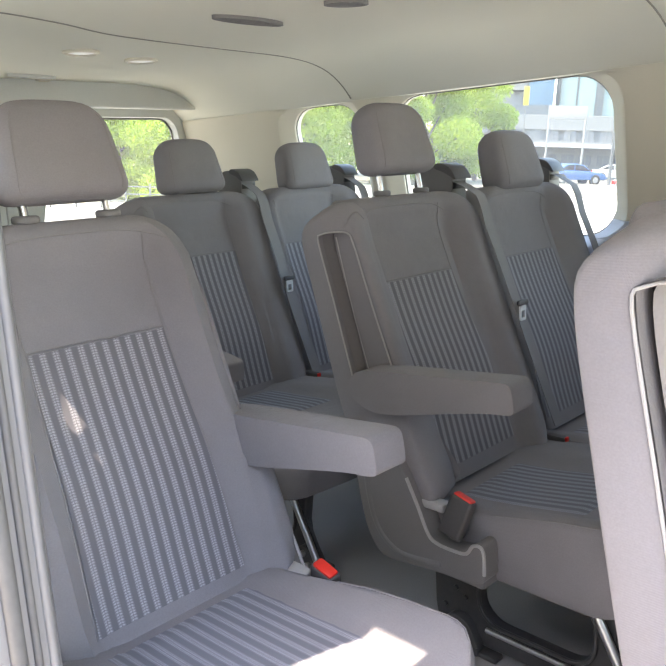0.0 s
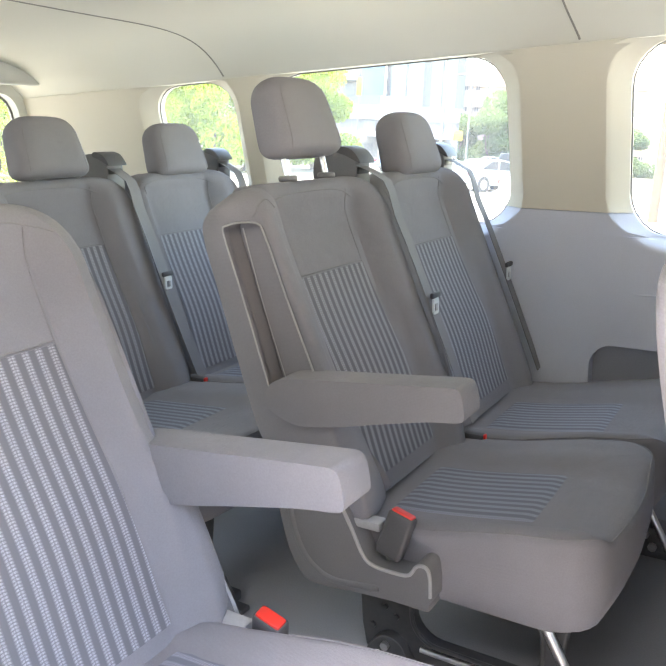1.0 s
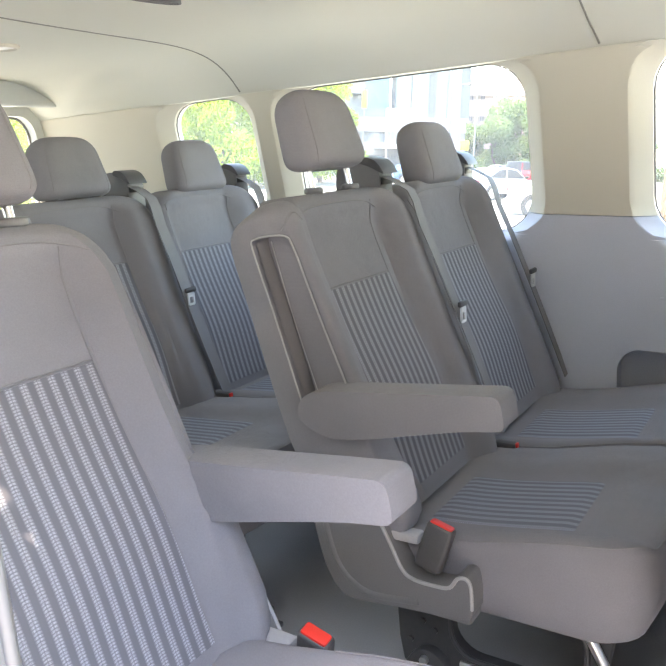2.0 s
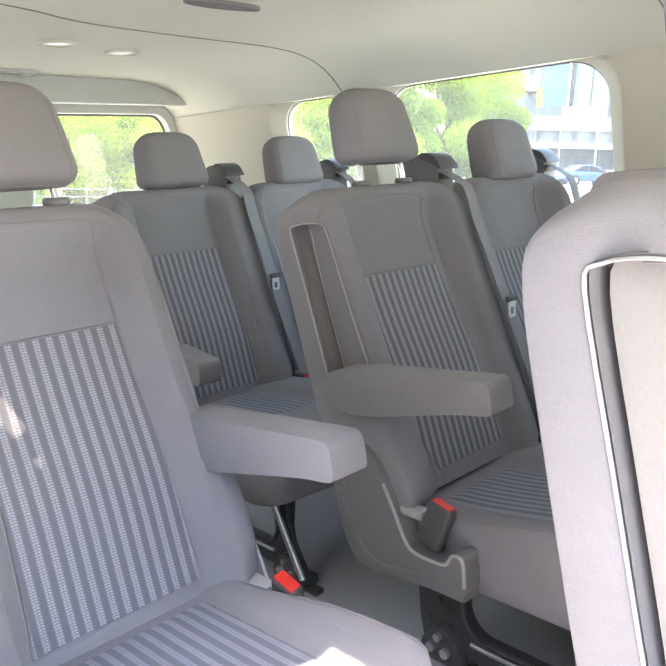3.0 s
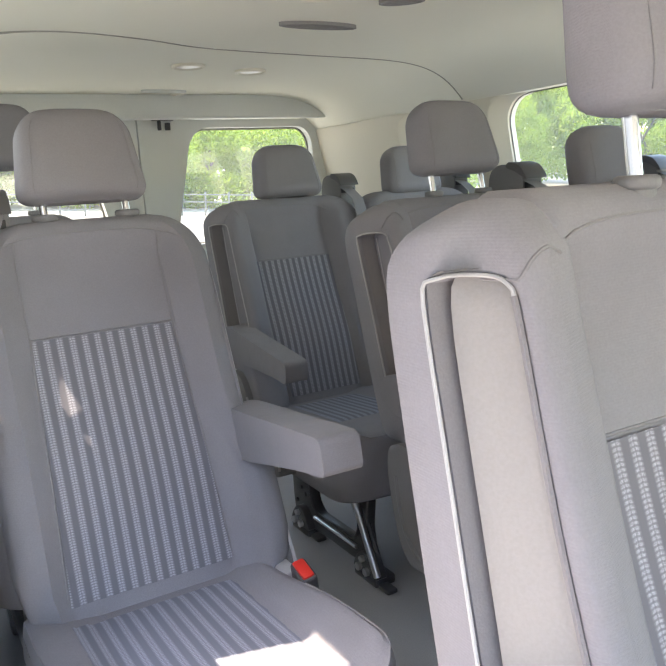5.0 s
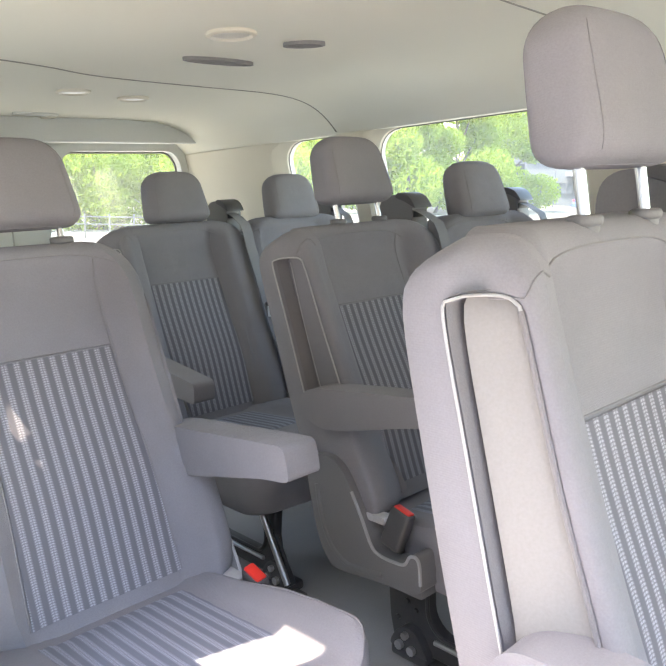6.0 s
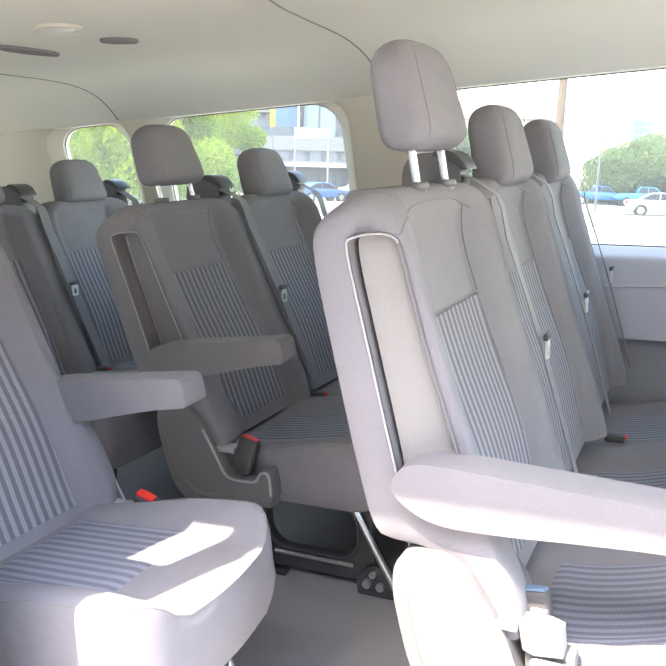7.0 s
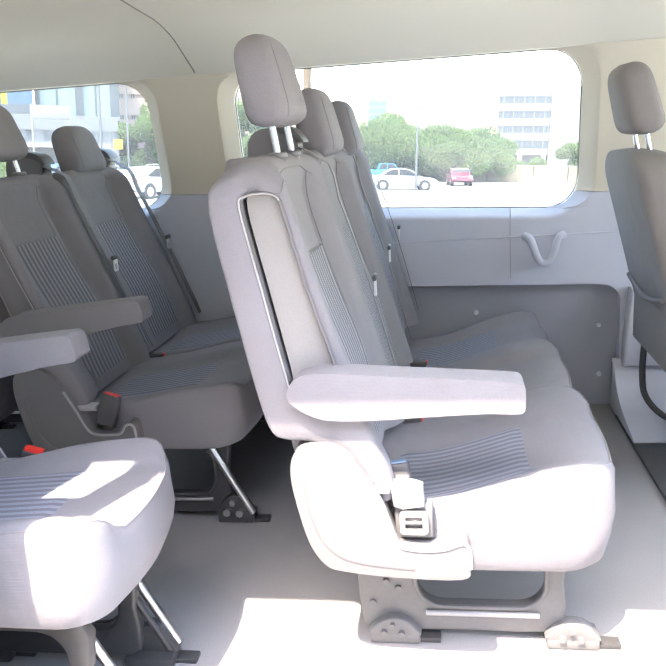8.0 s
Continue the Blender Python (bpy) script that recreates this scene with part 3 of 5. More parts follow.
        hy, hz = leaned(0.30, 0.998, lean)
        lift = lifts[i]
        hw, hh = head_size
        head = part("headrest", headrest_mesh(hw, hh), CLOTH, root)
        tilt = radians(9 + lean)
        head.matrix_basis = Matrix.Translation((m * cx + head_x, hy + head_y - 0.015 + lift * math.sin(tilt), hz + 0.008 + lift * math.cos(tilt))) @ Matrix.Rotation(-tilt * 0.8, 4, "X")
        for s in (-1, 1):
            pts = []
            for k in range(15):
                z = lerp(0.012, hh - 0.014, k / 14)
                xs = 0.80 * head_half(z, hw, hh)
                c = 0.80 ** (1 / 0.46)
                pts.append((s * xs, 0.012 * z / hh - head_deep(z, hh, 0.102) * math.sqrt(1 - c * c) ** 0.62 - 0.0004, z))
            part("seam", tube(pts, 0.0009, 6), SEAM, head)
            part("post", rod((s * 0.07, 0.004, -max(0.0, lift) - (0.034 if lift > 0 else 0.0)), (s * 0.07, 0.004, 0.02), 0.0068), CHROME, head, "polished steel post")
            foot = head.matrix_basis @ Vector((s * 0.07, 0.004, -lift - 0.004))
            z0 = leaned(0.30, 0.998 + rise, lean)[1] - collar_drop
            rings = [[(foot.x + r * math.cos(math.pi * k / 16), foot.y + 0.85 * r * math.sin(math.pi * k / 16), z0 + h) for k in range(32)] for r, h in ((0.017, -0.014), (0.0175, 0.001), (0.0205, 0.002), (0.0215, 0.005), (0.0215, 0.009), (0.020, 0.0118), (0.0165, 0.013), (0.009, 0.0132))]
            part("post_collar", loft(rings), SHELL, root, sharp=60)

        if i < seats - 1:
            part("seat_buckle", box(m * (cx + 0.215), 0.055, 0.409 - low, 0.024, 0.05, 0.022, 0.006), DARKPLASTIC, root, "dark belt buckle between the cushions")
            part("release_button", box(m * (cx + 0.215), 0.030, 0.413 - low, 0.014, 0.006, 0.012, 0.002), RED, root, "red release button")
        gx = cx + 0.214 - guide_in
        gy, gz = leaned(0.335, 1.0, lean)
        shape = smooth_line([(gy - 0.045, gz - 0.05), (gy - 0.052, gz + 0.0), (gy - 0.05, gz + 0.035), (gy - 0.03, gz + 0.058), (gy + 0.03, gz + 0.062), (gy + 0.06, gz + 0.04), (gy + 0.066, gz - 0.01), (gy + 0.06, gz - 0.06)], 4, True)
        guide = part("belt_guide", prism(shape, m * (gx - 0.03), m * (gx + 0.03), 0.009), GUIDE, root, "dark grey plastic belt retractor cover")
        part("guide_cap", prism(smooth_line([(gy - 0.066, gz + 0.028), (gy - 0.045, gz + 0.058), (gy - 0.01, gz + 0.068), (gy + 0.0, gz + 0.056), (gy - 0.03, gz + 0.045)], 4, True), m * (gx - 0.034), m * (gx + 0.034), 0.005), DARKPLASTIC, guide, "dark cap over the belt slot")
        part("belt_slot", box(m * gx, gy - 0.050, gz + 0.012, 0.05, 0.008, 0.016, 0.002), BLACK, guide)
        belt = part("seat_belt", belt_mesh(cx, lean, m, z1=0.665 if seats == 1 else 0.405, inward=guide_in), WEB, root, "grey woven webbing")
        ty, tz = leaned(front_y(0.2, 0.70) - 0.027, 0.70, lean)
        tx = m * (cx + 0.214)
        part("tongue", across(prism(rounded(tx - 0.013, tz - 0.032, tx + 0.013, tz + 0.006, 0.005, 4), ty - 0.006, ty - 0.002, 0.0, rounded(tx - 0.0075, tz - 0.026, tx + 0.0075, tz - 0.008, 0.002, 4))), SILVER, belt, "bright steel latch tongue")
        part("tongue_grip", box(m * (cx + 0.214), ty - 0.004, tz + 0.012, 0.042, 0.010, 0.014, 0.004), DARKPLASTIC, belt)

    # aisle end: side frame with the slot that takes the folded armrest, the armrest, the shell and the buckle
    drop = lambda line, back=0.0: [(y + back * (y < 0.27), z - side_drop * ease((z - 0.82) / 0.14)) for y, z in line]
    slot_line = smooth_line(turned(drop(SLOTLINE), lean), 4, True)
    frame_bm = padded_panel(smooth_line(turned(drop(SIDE, 0.04 if seats == 1 else 0.0), lean), 4, True), slot_line, face + (0.012 if seats == 1 else 0.0), m, lean, crown if seats > 1 else -0.024, seats == 1)
    if seats > 1:
        spots = [(face + x, z) for x, z in smooth_line([(0.032, 0.940), (0.037, 0.953), (0.046, 0.963), (0.060, 0.969), (shift - 0.150 - face, 0.953 + rise)], 5)]
        over = [min(hits, key=lambda p: p.y) for hits in (drape(t, [q], m, lean) + drape(aisle_skin, [q], m, lean) for q in spots for t in [BVHTree.FromBMesh(frame_bm)]) if hits]
        part("seam", tube(over, 0.0015, 6), SEAM, root)
    else:
        line = drape(aisle_skin, [(face + 0.011, lerp(0.70, 0.565, k / 12)) for k in range(13)], m, lean, 0.0012)
        part("piping", tube(line, 0.0017, 6), PIPING, root, "pale piping down the edge of the backrest")
    side = part("side_panel", frame_bm, CLOTH, root, sharp=70)
    pad_line = smooth_line(turned(drop([(y - 0.010 * ease((y - 0.2) / 0.06 - (z < 0.62)), z - 0.004) for y, z in SLOTLINE]), lean), 4, True)
    lining = prism(pad_line, face + slot_deep, face + slot_deep + 0.018, 0.006)
    for v in lining.verts:
        v.co.x = m * (v.co.x + (front_band((v.co.y, v.co.z), lean) * (0.85 if slot_deep < 0.03 else 0.4) if seats > 1 else 0.0))
        v.co.y += 0.0 if seats > 1 else 0.03
    part("slot_lining", lining, SLOT if slot_deep < 0.03 else CLOTH, side, "beige-grey padded slot lining" if slot_deep < 0.03 else "dark grey padded slot lining")
    pf = face + (0.012 if seats == 1 else 0.0)
    back_edge = smooth_line(turned(drop([(0.270, 0.938), (0.293, 0.935), (0.3025, 0.914), (0.2765, 0.79), (0.2475, 0.64), (0.2325, 0.587)] if seats == 3 else [(0.290, 0.932), (0.298, 0.913), (0.273, 0.79), (0.244, 0.64), (0.229, 0.588)]), lean), 5)
    # darker strip laid along the rear side of the slot
    part("slot_side_strip", loft([[(m * (face + d), y, z) for y, z in back_edge] for d in (0.0015 if seats == 3 else 0.006, 0.028, 0.0455)], caps=False, closed=False), SLOTDARK, side, "darker grey strip on the rear side of the slot")
    crest = max(z for _, z in turned(drop(SIDE), lean))
    rim = [(m * (pf - 0.001 + (front_band((y, z), lean) if seats > 1 else 0.0)), y, z + panel_lift(z, crest, 0.0, 0.0)) for y, z in slot_line]
    if seats == 3:
        part("piping", tube(rim[:33], 0.0018, 6), PIPING, side, "pale piping round the slot")
        part("slot_gap", tube(rim[32:] + rim[:2], 0.0030, 6), SLOTDARK, side, "dark bead drawn for the gap along the front of the slot")
    else:
        part("piping", tube(rim, 0.0018, 6, True), PIPING, side, "pale piping round the slot")
        inner = smooth_line(turned(drop([(0.290, 0.922), (0.2675, 0.79), (0.2385, 0.65), (0.226, 0.60)]), lean), 6)
        part("piping", tube([(m * (face + slot_deep + 0.0015), y, z) for y, z in inner], 0.0014, 6), PIPING, side)
    arm_line = []
    for y, z in ARMLINE:
        y += arm_short * ease((0.1 - y) / 0.2)
        a = radians(arm_tilt)
        yy, zz = leaned(0.205, 0.585, lean)
        zz += arm_up
        arm_line.append((yy + (y - 0.205) * math.cos(a) - (z - 0.585) * math.sin(a), zz + (y - 0.205) * math.sin(a) + (z - 0.585) * math.cos(a)))
    part("armrest", prism(smooth_line(arm_line, 5, True), m * (face - 0.022), m * (face + 0.042), 0.019, segs=5), CLOTH, root, "padded armrest folded down")
    shell = part("side_shell", prism(smooth_line(shell_line(*saddle, base), 4, True), m * (face - 0.018), m * (face + 0.05), 0.012), SHELL, root, "moulded grey plastic side shell")
    rib = smooth_line([(0.222, 0.43), (0.214, 0.37), (0.196, 0.315), (0.165, 0.282), (0.12, 0.268), (0.03, 0.267 + base * 0.6)], 6)
    part("moulding", tube([(m * (face - 0.008), y, z) for y, z in rib], 0.0125, 12), SHELL, shell)
    edge = smooth_line([(y, z - 0.002) for y, z in shell_line(*saddle, base)[3:13]], 6)
    part("moulding", tube([(m * (face - 0.018), y, z) for y, z in edge], 0.0035, 8), PIPING, shell)
    if seats < 3:
        part("hinge_cover", box(m * (face + 0.012), 0.062, 0.388, 0.03, 0.055, 0.018, 0.005), PIPING, shell)
    else:
        part("hinge_cover", prism([(0.072, 0.416), (0.03, 0.416), (0.012, 0.410), (0.010, 0.374), (0.05, 0.368), (0.066, 0.374)], m * (face - 0.006), m * (face + 0.034), 0.007), PIPING, shell)
        part("hinge_tab", box(m * (face - 0.006), 0.085, 0.412, 0.014, 0.03, 0.016, 0.004), PIPING, shell)
    part("shell_foot", box(m * (face + 0.02), -0.0, 0.268, 0.06, 0.13, 0.03, 0.008), SHELL, shell)
    if seats == 3:
        part("latch_plate", prism(rounded(0.004, 0.318, 0.056, 0.366, 0.008, 4), m * (face - 0.004), m * (face + 0.003), 0.001, rounded(0.014, 0.330, 0.046, 0.354, 0.004, 4)), STEEL, shell, "bright steel latch frame")
        part("latch_bar", rod((m * (face - 0.002), 0.012, 0.343), (m * (face - 0.002), 0.048, 0.343), 0.003), CHROME, shell)
        part("latch_pocket", box(m * (face + 0.022), 0.03, 0.340, 0.03, 0.07, 0.07, 0.006), SHELL, shell)
    part("buckle_stalk", box(m * (face + (0.02 if seats < 3 else 0.038)), 0.02 if seats < 3 else 0.05, 0.335 if seats < 3 else 0.37, 0.016, 0.026, 0.10, 0.004), SHELL, root)
    bk = box(0, 0, -0.001, 0.028, 0.050, 0.084, 0.007, 3)
    buckle = part("buckle", bk, DARKPLASTIC, root, "dark grey belt buckle with a push button")
    buckle.matrix_basis = Matrix.Translation((m * (face + buckle_at[0]), buckle_at[1], buckle_at[2])) @ Matrix.Rotation(radians(buckle_turn), 4, "X") @ Matrix.Rotation(radians(m * 12), 4, "Y")
    part("release_button", box(0, 0, 0.038, 0.021, 0.042, 0.012, 0.004), RED if seats < 3 else BLUECAP, buckle, "red release button" if seats < 3 else "blue-grey release button")

    # leg frames
    span = (seats - 1) * pitch
    steel = legs or FRAME
    for x in (face + 0.13, (span + 0.10) if seats > 1 else 0.12):
        plate = smooth_line([(0.155, 0.285), (0.160, 0.15), (0.15, 0.03), (0.10, 0.02), (-0.08, 0.022), (-0.235, 0.024), (-0.262, 0.06), (-0.258, 0.14), (-0.235, 0.285)], 2, True)
        leg = part("leg_frame", prism(plate, m * x, m * (x + 0.03), 0.006, rounded(-0.222, 0.082, 0.038, 0.225, 0.055)), steel, root, "painted steel leg frame with a rounded opening")
        part("lip", tube([(m * (x - 0.002), y, z) for y, z in rounded(-0.224, 0.080, 0.040, 0.227, 0.056)], 0.005, 8, True), steel, leg)
        part("lip", rod((m * (x - 0.004), 0.02, 0.066), (m * (x - 0.004), -0.21, 0.066), 0.006), STEEL if legs is None else PIPING, leg)
        if legs is None:
            part("strut", rod((m * (x - 0.015), -0.205, 0.262), (m * (x - 0.015), -0.325, 0.03), 0.0095), STEEL, leg, "bare steel strut")
            part("strut", rod((m * (x + 0.01), -0.195, 0.262), (m * (x + 0.01), -0.315, 0.03), 0.006), FRAME, leg)
        for y, z in ((0.115, 0.20), (0.10, 0.135), (0.075, 0.12), (0.13, 0.085)):
            part("bolt", rod((m * (x - 0.006), y, z), (m * (x + 0.002), y, z), 0.007, 8), steel, leg)
        for y in (0.085, -0.275):
            foot = part("foot_clamp", box(m * (x + 0.008), y, 0.014, 0.062, 0.105, 0.026, 0.006), steel, leg)
            low, bolt = (1.0, STEEL) if legs is None else (0.62, LITFRAME)
            part("jaw", prism(smooth_line([(y + a, 0.02 + (b - 0.02) * low) for a, b in ((-0.048, 0.02), (0.048, 0.02), (0.044, 0.052), (0.012, 0.082), (-0.022, 0.078), (-0.044, 0.046))], 3, True), m * (x - 0.022), m * (x + 0.012), 0.006), steel, foot)
            for by, bz, br in ((0.022, 0.036, 0.011), (-0.014, 0.034, 0.011), (0.004, 0.064, 0.009)):
                part("bolt", rod((m * (x - 0.032), y + by, 0.02 + (bz - 0.02) * low), (m * (x - 0.018), y + by, 0.02 + (bz - 0.02) * low), br * low, 8), bolt, foot)
            part("track_cover", box(m * (x + 0.0), y - 0.07, 0.006, 0.03, 0.05, 0.012, 0.003), FRAME, foot)
    part("cross_tube", rod((m * (face + 0.12), 0.10, 0.225), (m * (span + 0.12), 0.10, 0.225), 0.016), FRAME, root)
    part("cross_tube", rod((m * (face + 0.12), -0.17, 0.262), (m * (span + 0.12), -0.17, 0.262), 0.014), FRAME, root)
    return root


# ---- van interior: walls, windows, ceiling, floor ----
XC = 0.065
FRONT, REAR = -2.0, 3.0
SILL, TOP, RAD = 0.774, 1.272, 0.11
WAIST = 0.497
LEFT_WINDOWS = [(-0.50, 0.70), (1.02, 1.80), (1.965, 2.32)]
RIGHT_WINDOWS = [(1.115, 1.80), (1.965, 2.32)]


def wall_x(z):
    """Inner face of the left wall at a height."""
    return 0.965 if z <= 0.85 else lerp(0.965, 0.897, (z - 0.85) / 0.43)


def belt(y, z):
    """The waistline climbs a little towards the rear."""
    up = 0.045 * (y - 0.3) * max(0.0, min(1.0, (TOP - z) / 0.45)) * ease((z - 0.50) / 0.22)
    return z + up + 0.022 * (y - 0.7) * (min(1.0, z / WAIST) if z <= WAIST else max(0.0, 1 - (z - WAIST) / 0.2))


def inset(z, r=RAD):
    """How far a rounded window corner has closed in at a height."""
    d = max(0.0, SILL + r - z, z - (TOP - r))
    return r - math.sqrt(max(0.0, r * r - d * d))


def flip(s, x):
    return x if s > 0 else 0.09 - x


def flare(s, y, z):
    """How far the trim sinks towards the glass beside a window opening: a flat chamfer."""
    sink = 0.0
    for a, b in (LEFT_WINDOWS if s > 0 else RIGHT_WINDOWS):
        qy = abs(y - (a + b) / 2) - ((b - a) / 2 - RAD)
        qz = abs(z - (SILL + TOP) / 2) - ((TOP - SILL) / 2 - RAD)
        d = math.hypot(max(qy, 0.0), max(qz, 0.0)) + min(max(qy, qz), 0.0) - RAD
        wide = lerp(0.03, 0.05, ease((z - SILL) / 0.058))
        sink = max(sink, 0.042 * (1 - min(1.0, max(0.0, d) / wide)))
    return sink


def pillar(s, y0, y1, z0, z1, mat, name, label, soft0=True, soft1=True):
    """A wall trim between two window openings: a flat face with a chamfer towards each window."""
    n = max(3, int((z1 - z0) / 0.010))
    rings = []
    for k in range(n + 1):
        z = lerp(z0, z1, k / n)
        a = y0 - (inset(z) if soft0 else 0)
        b = y1 + (inset(z) if soft1 else 0)
        steps = [a] + ([a + w for w in (0.012, 0.025, 0.038, 0.049, 0.051, 0.056)] if soft0 else []) + [lerp(a + 0.06, b - 0.06, i / 8) for i in range(9)]
        steps += ([b - w for w in (0.056, 0.051, 0.049, 0.038, 0.025, 0.012)] if soft1 else []) + [b]
        row = [(flip(s, wall_x(z) + flare(s, y, z)), y, belt(y, z)) for y in steps]
        row += [(flip(s, wall_x(z) + 0.075), b, belt(b, z)), (flip(s, wall_x(z) + 0.075), a, belt(a, z))]
        rings.append(row)
    return solid(name, loft(rings), mat, label, "wall trim", kind="structure", sharp=22)


def panel(s, y0, y1, z0, z1, mat, name, label, out=0.0, thick=0.07, ny=24, nz=6, sunk=False):
    rings = []
    for k in range(nz + 1):
        z = lerp(z0, z1, k / nz)
        row = []
        for i in range(ny + 1):
            y = lerp(y0, y1, i / ny)
            row.append((flip(s, wall_x(z) + out + (flare(s, y, z) if sunk else 0.0)), y, belt(y, z)))
        row += [(flip(s, wall_x(z) + out + thick), y1, belt(y1, z)), (flip(s, wall_x(z) + out + thick), y0, belt(y0, z))]
        rings.append(row)
    return solid(name, loft(rings), mat, label, "wall", kind="structure")


def side_window(s, y0, y1, name):
    pts = [(flip(s, wall_x(z) + 0.052), y, belt(y, z)) for y, z in rounded(y0 + 0.002, SILL + 0.002, y1 - 0.002, TOP - 0.002, RAD)]
    root = thing(name, "clear side window with a thin grey rubber seal", "window", kind="structure")
    part("window_seal", tube(pts, 0.0020, 8, True), SEALGREY, root)
    bm = bmesh.new()
    bm.faces.new([bm.verts.new(p) for p in pts])
    pane = part("pane", bm, GLASS, root)
    pane.visible_shadow = False


def van_side(s, first):
    """One side of the body; the right side begins behind the sliding door."""
    wins = LEFT_WINDOWS if s > 0 else RIGHT_WINDOWS
    side = "left" if s > 0 else "right"
    edges = [first] + [v for w in wins for v in w] + [REAR]
    for i in range(0, len(edges), 2):
        a, b = edges[i], edges[i + 1]
        pillar(s, a, b, 0.834, TOP, PILLAR, f"pillar_{side}_{i // 2 + 1}", "smooth beige plastic pillar trim between the windows", i > 0, i + 2 < len(edges))
        pillar(s, a, b, SILL, 0.832, LOWER, f"pillar_base_{side}_{i // 2 + 1}", "blue-grey plastic foot of the pillar trim", i > 0, i + 2 < len(edges))
    for i, (a, b) in enumerate(wins):
        side_window(s, a, b, f"window_{side}_{i + 1}")
    panel(s, first, REAR, TOP, TOP + 0.055, LINER, f"rail_{side}", "beige roof rail above the windows", out=0.006 if s > 0 else 0.0)
    panel(s, first, REAR, WAIST, SILL, LOWER, f"wall_{side}", "blue-grey moulded plastic side wall below the windows", ny=190, nz=40, sunk=True)
    return edges


van_side(1, -0.80)
van_side(-1, 0.86)
# left wall, below the waist: a dark recessed panel between two flush ends
panel(1, -0.645, 0.775, 0.0, WAIST, RECESS, "wall_recess", "dark grey recessed lower wall panel with small studs", out=0.045, thick=0.03)
panel(1, 0.775, 0.885, 0.0, WAIST, LOWER, "wall_foot_middle", "blue-grey lower wall foot", thick=0.07)
panel(1, 0.885, REAR, 0.0, WAIST, LOWER, "wall_foot_rear", "blue-grey lower wall behind the seats", thick=0.07)
panel(1, -0.80, -0.645, 0.0, WAIST, LOWER, "wall_foot_front", "blue-grey lower wall foot by the front seat", thick=0.07)
panel(-1, 0.86, REAR, 0.0, WAIST, LOWER, "wall_foot_right", "blue-grey lower side wall", thick=0.07)
for y, z in ((-0.14, 0.367), (-0.581, 0.308), (0.12, 0.345), (-0.586, 0.119)):
    solid("wall_stud", rod((1.012, y, z), (1.0, y, z), 0.011, 12, r2=0.007), PAINT, "small pale wall stud", "stud", group="wall studs")
# rounded upper corners of the recess
for y, turn in ((0.775, -1), (-0.645, 1)):
    waist = belt(y, WAIST) + 0.0004
    arc = [(y + turn * 0.065 * (1 - math.cos(radians(v))), waist - 0.065 * (1 - math.sin(radians(v)))) for v in range(0, 91, 10)]
    solid("wall_corner", prism([(y, waist)] + arc[::-1], 0.965, 1.005, 0), LOWER, "blue-grey rounded corner of the wall recess", "wall trim", kind="structure")
for pts, nm, mat in (([(0.9645, -0.262, 0.50), (0.9645, -0.262, 0.755)], "wall_joint", RECESS), ([(0.9645, 0.59, 0.505), (0.9645, 0.591, 0.752)], "wall_joint", RECESS),
                     ([(0.9645, y, 0.641 + 0.02 * (0.68 - y) * 0.5) for y in (0.67, 0.5, 0.35, 0.0, -0.3, -0.62)], "wall_ridge", LOWER)):
    tagged(solid(nm, tube(pts, 0.0016 if mat is RECESS else 0.003, 6), mat, "thin line moulded in the plastic wall", "groove"), kind="structure")
# a moulded V-shaped belt stowage clip on the wall
clip = smooth_line([(0.958, -0.308, 0.654), (0.945, -0.330, 0.642), (0.94, -0.349, 0.588), (0.94, -0.366, 0.559), (0.94, -0.393, 0.559), (0.94, -0.409, 0.588), (0.945, -0.425, 0.642), (0.958, -0.447, 0.654)], 6)
solid("belt_clip", tube(clip, 0.013, 10), LOWER, "V-shaped blue-grey belt clip moulded on the wall", "clip")


# rear doors: two leaves with windows
for i, (a, b, w0, w1) in enumerate(((XC + 0.003, 0.975, 0.135, 0.875), (-0.90, XC - 0.003, 2 * XC - 0.875, 2 * XC - 0.135))):
    door = thing(f"door_{i + 2}", "closed rear door with grey-beige lining and a window", "door", kind="structure")
    s = 1 if i == 0 else -1
    ins, outs = (w0, w1) if s > 0 else (w1, w0)
    skew = lambda pts: [(x + s * lerp(0.16, 0.055, (1.29 - z) / 0.49) * (outs - x) / (outs - ins), z) for x, z in pts]
    part("door_lining", across(prism([(a, 0.0), (b, 0.0), (b, 1.40), (a, 1.40)], REAR, REAR + 0.06, 0, skew(rounded(w0, 0.80, w1, 1.29, 0.09)))), HEADER, door)
    ring = [(x, REAR + 0.045, z) for x, z in skew(rounded(w0 + 0.003, 0.803, w1 - 0.003, 1.287, 0.09))]
    part("window_seal", tube(ring, 0.005, 8, True), SEALGREY, door)
    bm = bmesh.new()
    bm.faces.new([bm.verts.new(p) for p in ring])
    pane = part("pane", bm, GLASS, door)
    pane.visible_shadow = False
latch = thing("door_latch", "small black latch hook on the rear door", "latch")
part("bracket", box(0.17, REAR - 0.02, 1.325, 0.09, 0.03, 0.012, 0.003), BLACK, latch)
part("hook", box(0.15, REAR - 0.03, 1.30, 0.014, 0.014, 0.04, 0.003), BLACK, latch)
part("hook", box(0.185, REAR - 0.03, 1.295, 0.02, 0.018, 0.03, 0.003), BLACK, latch)
solid("rear_header", box(XC, 2.86, 1.362, 1.66, 0.05, 0.10, 0.010, 3), HEADER, "grey-green header panel above the rear doors", "header", kind="structure")


def roof_z(x):
    if x > XC:
        return 1.405 - 0.131 * min(1.0, (x - XC) / 0.836) ** 8
    return 1.405 - 0.125 * min(1.0, (XC - x) / 0.86) ** 9


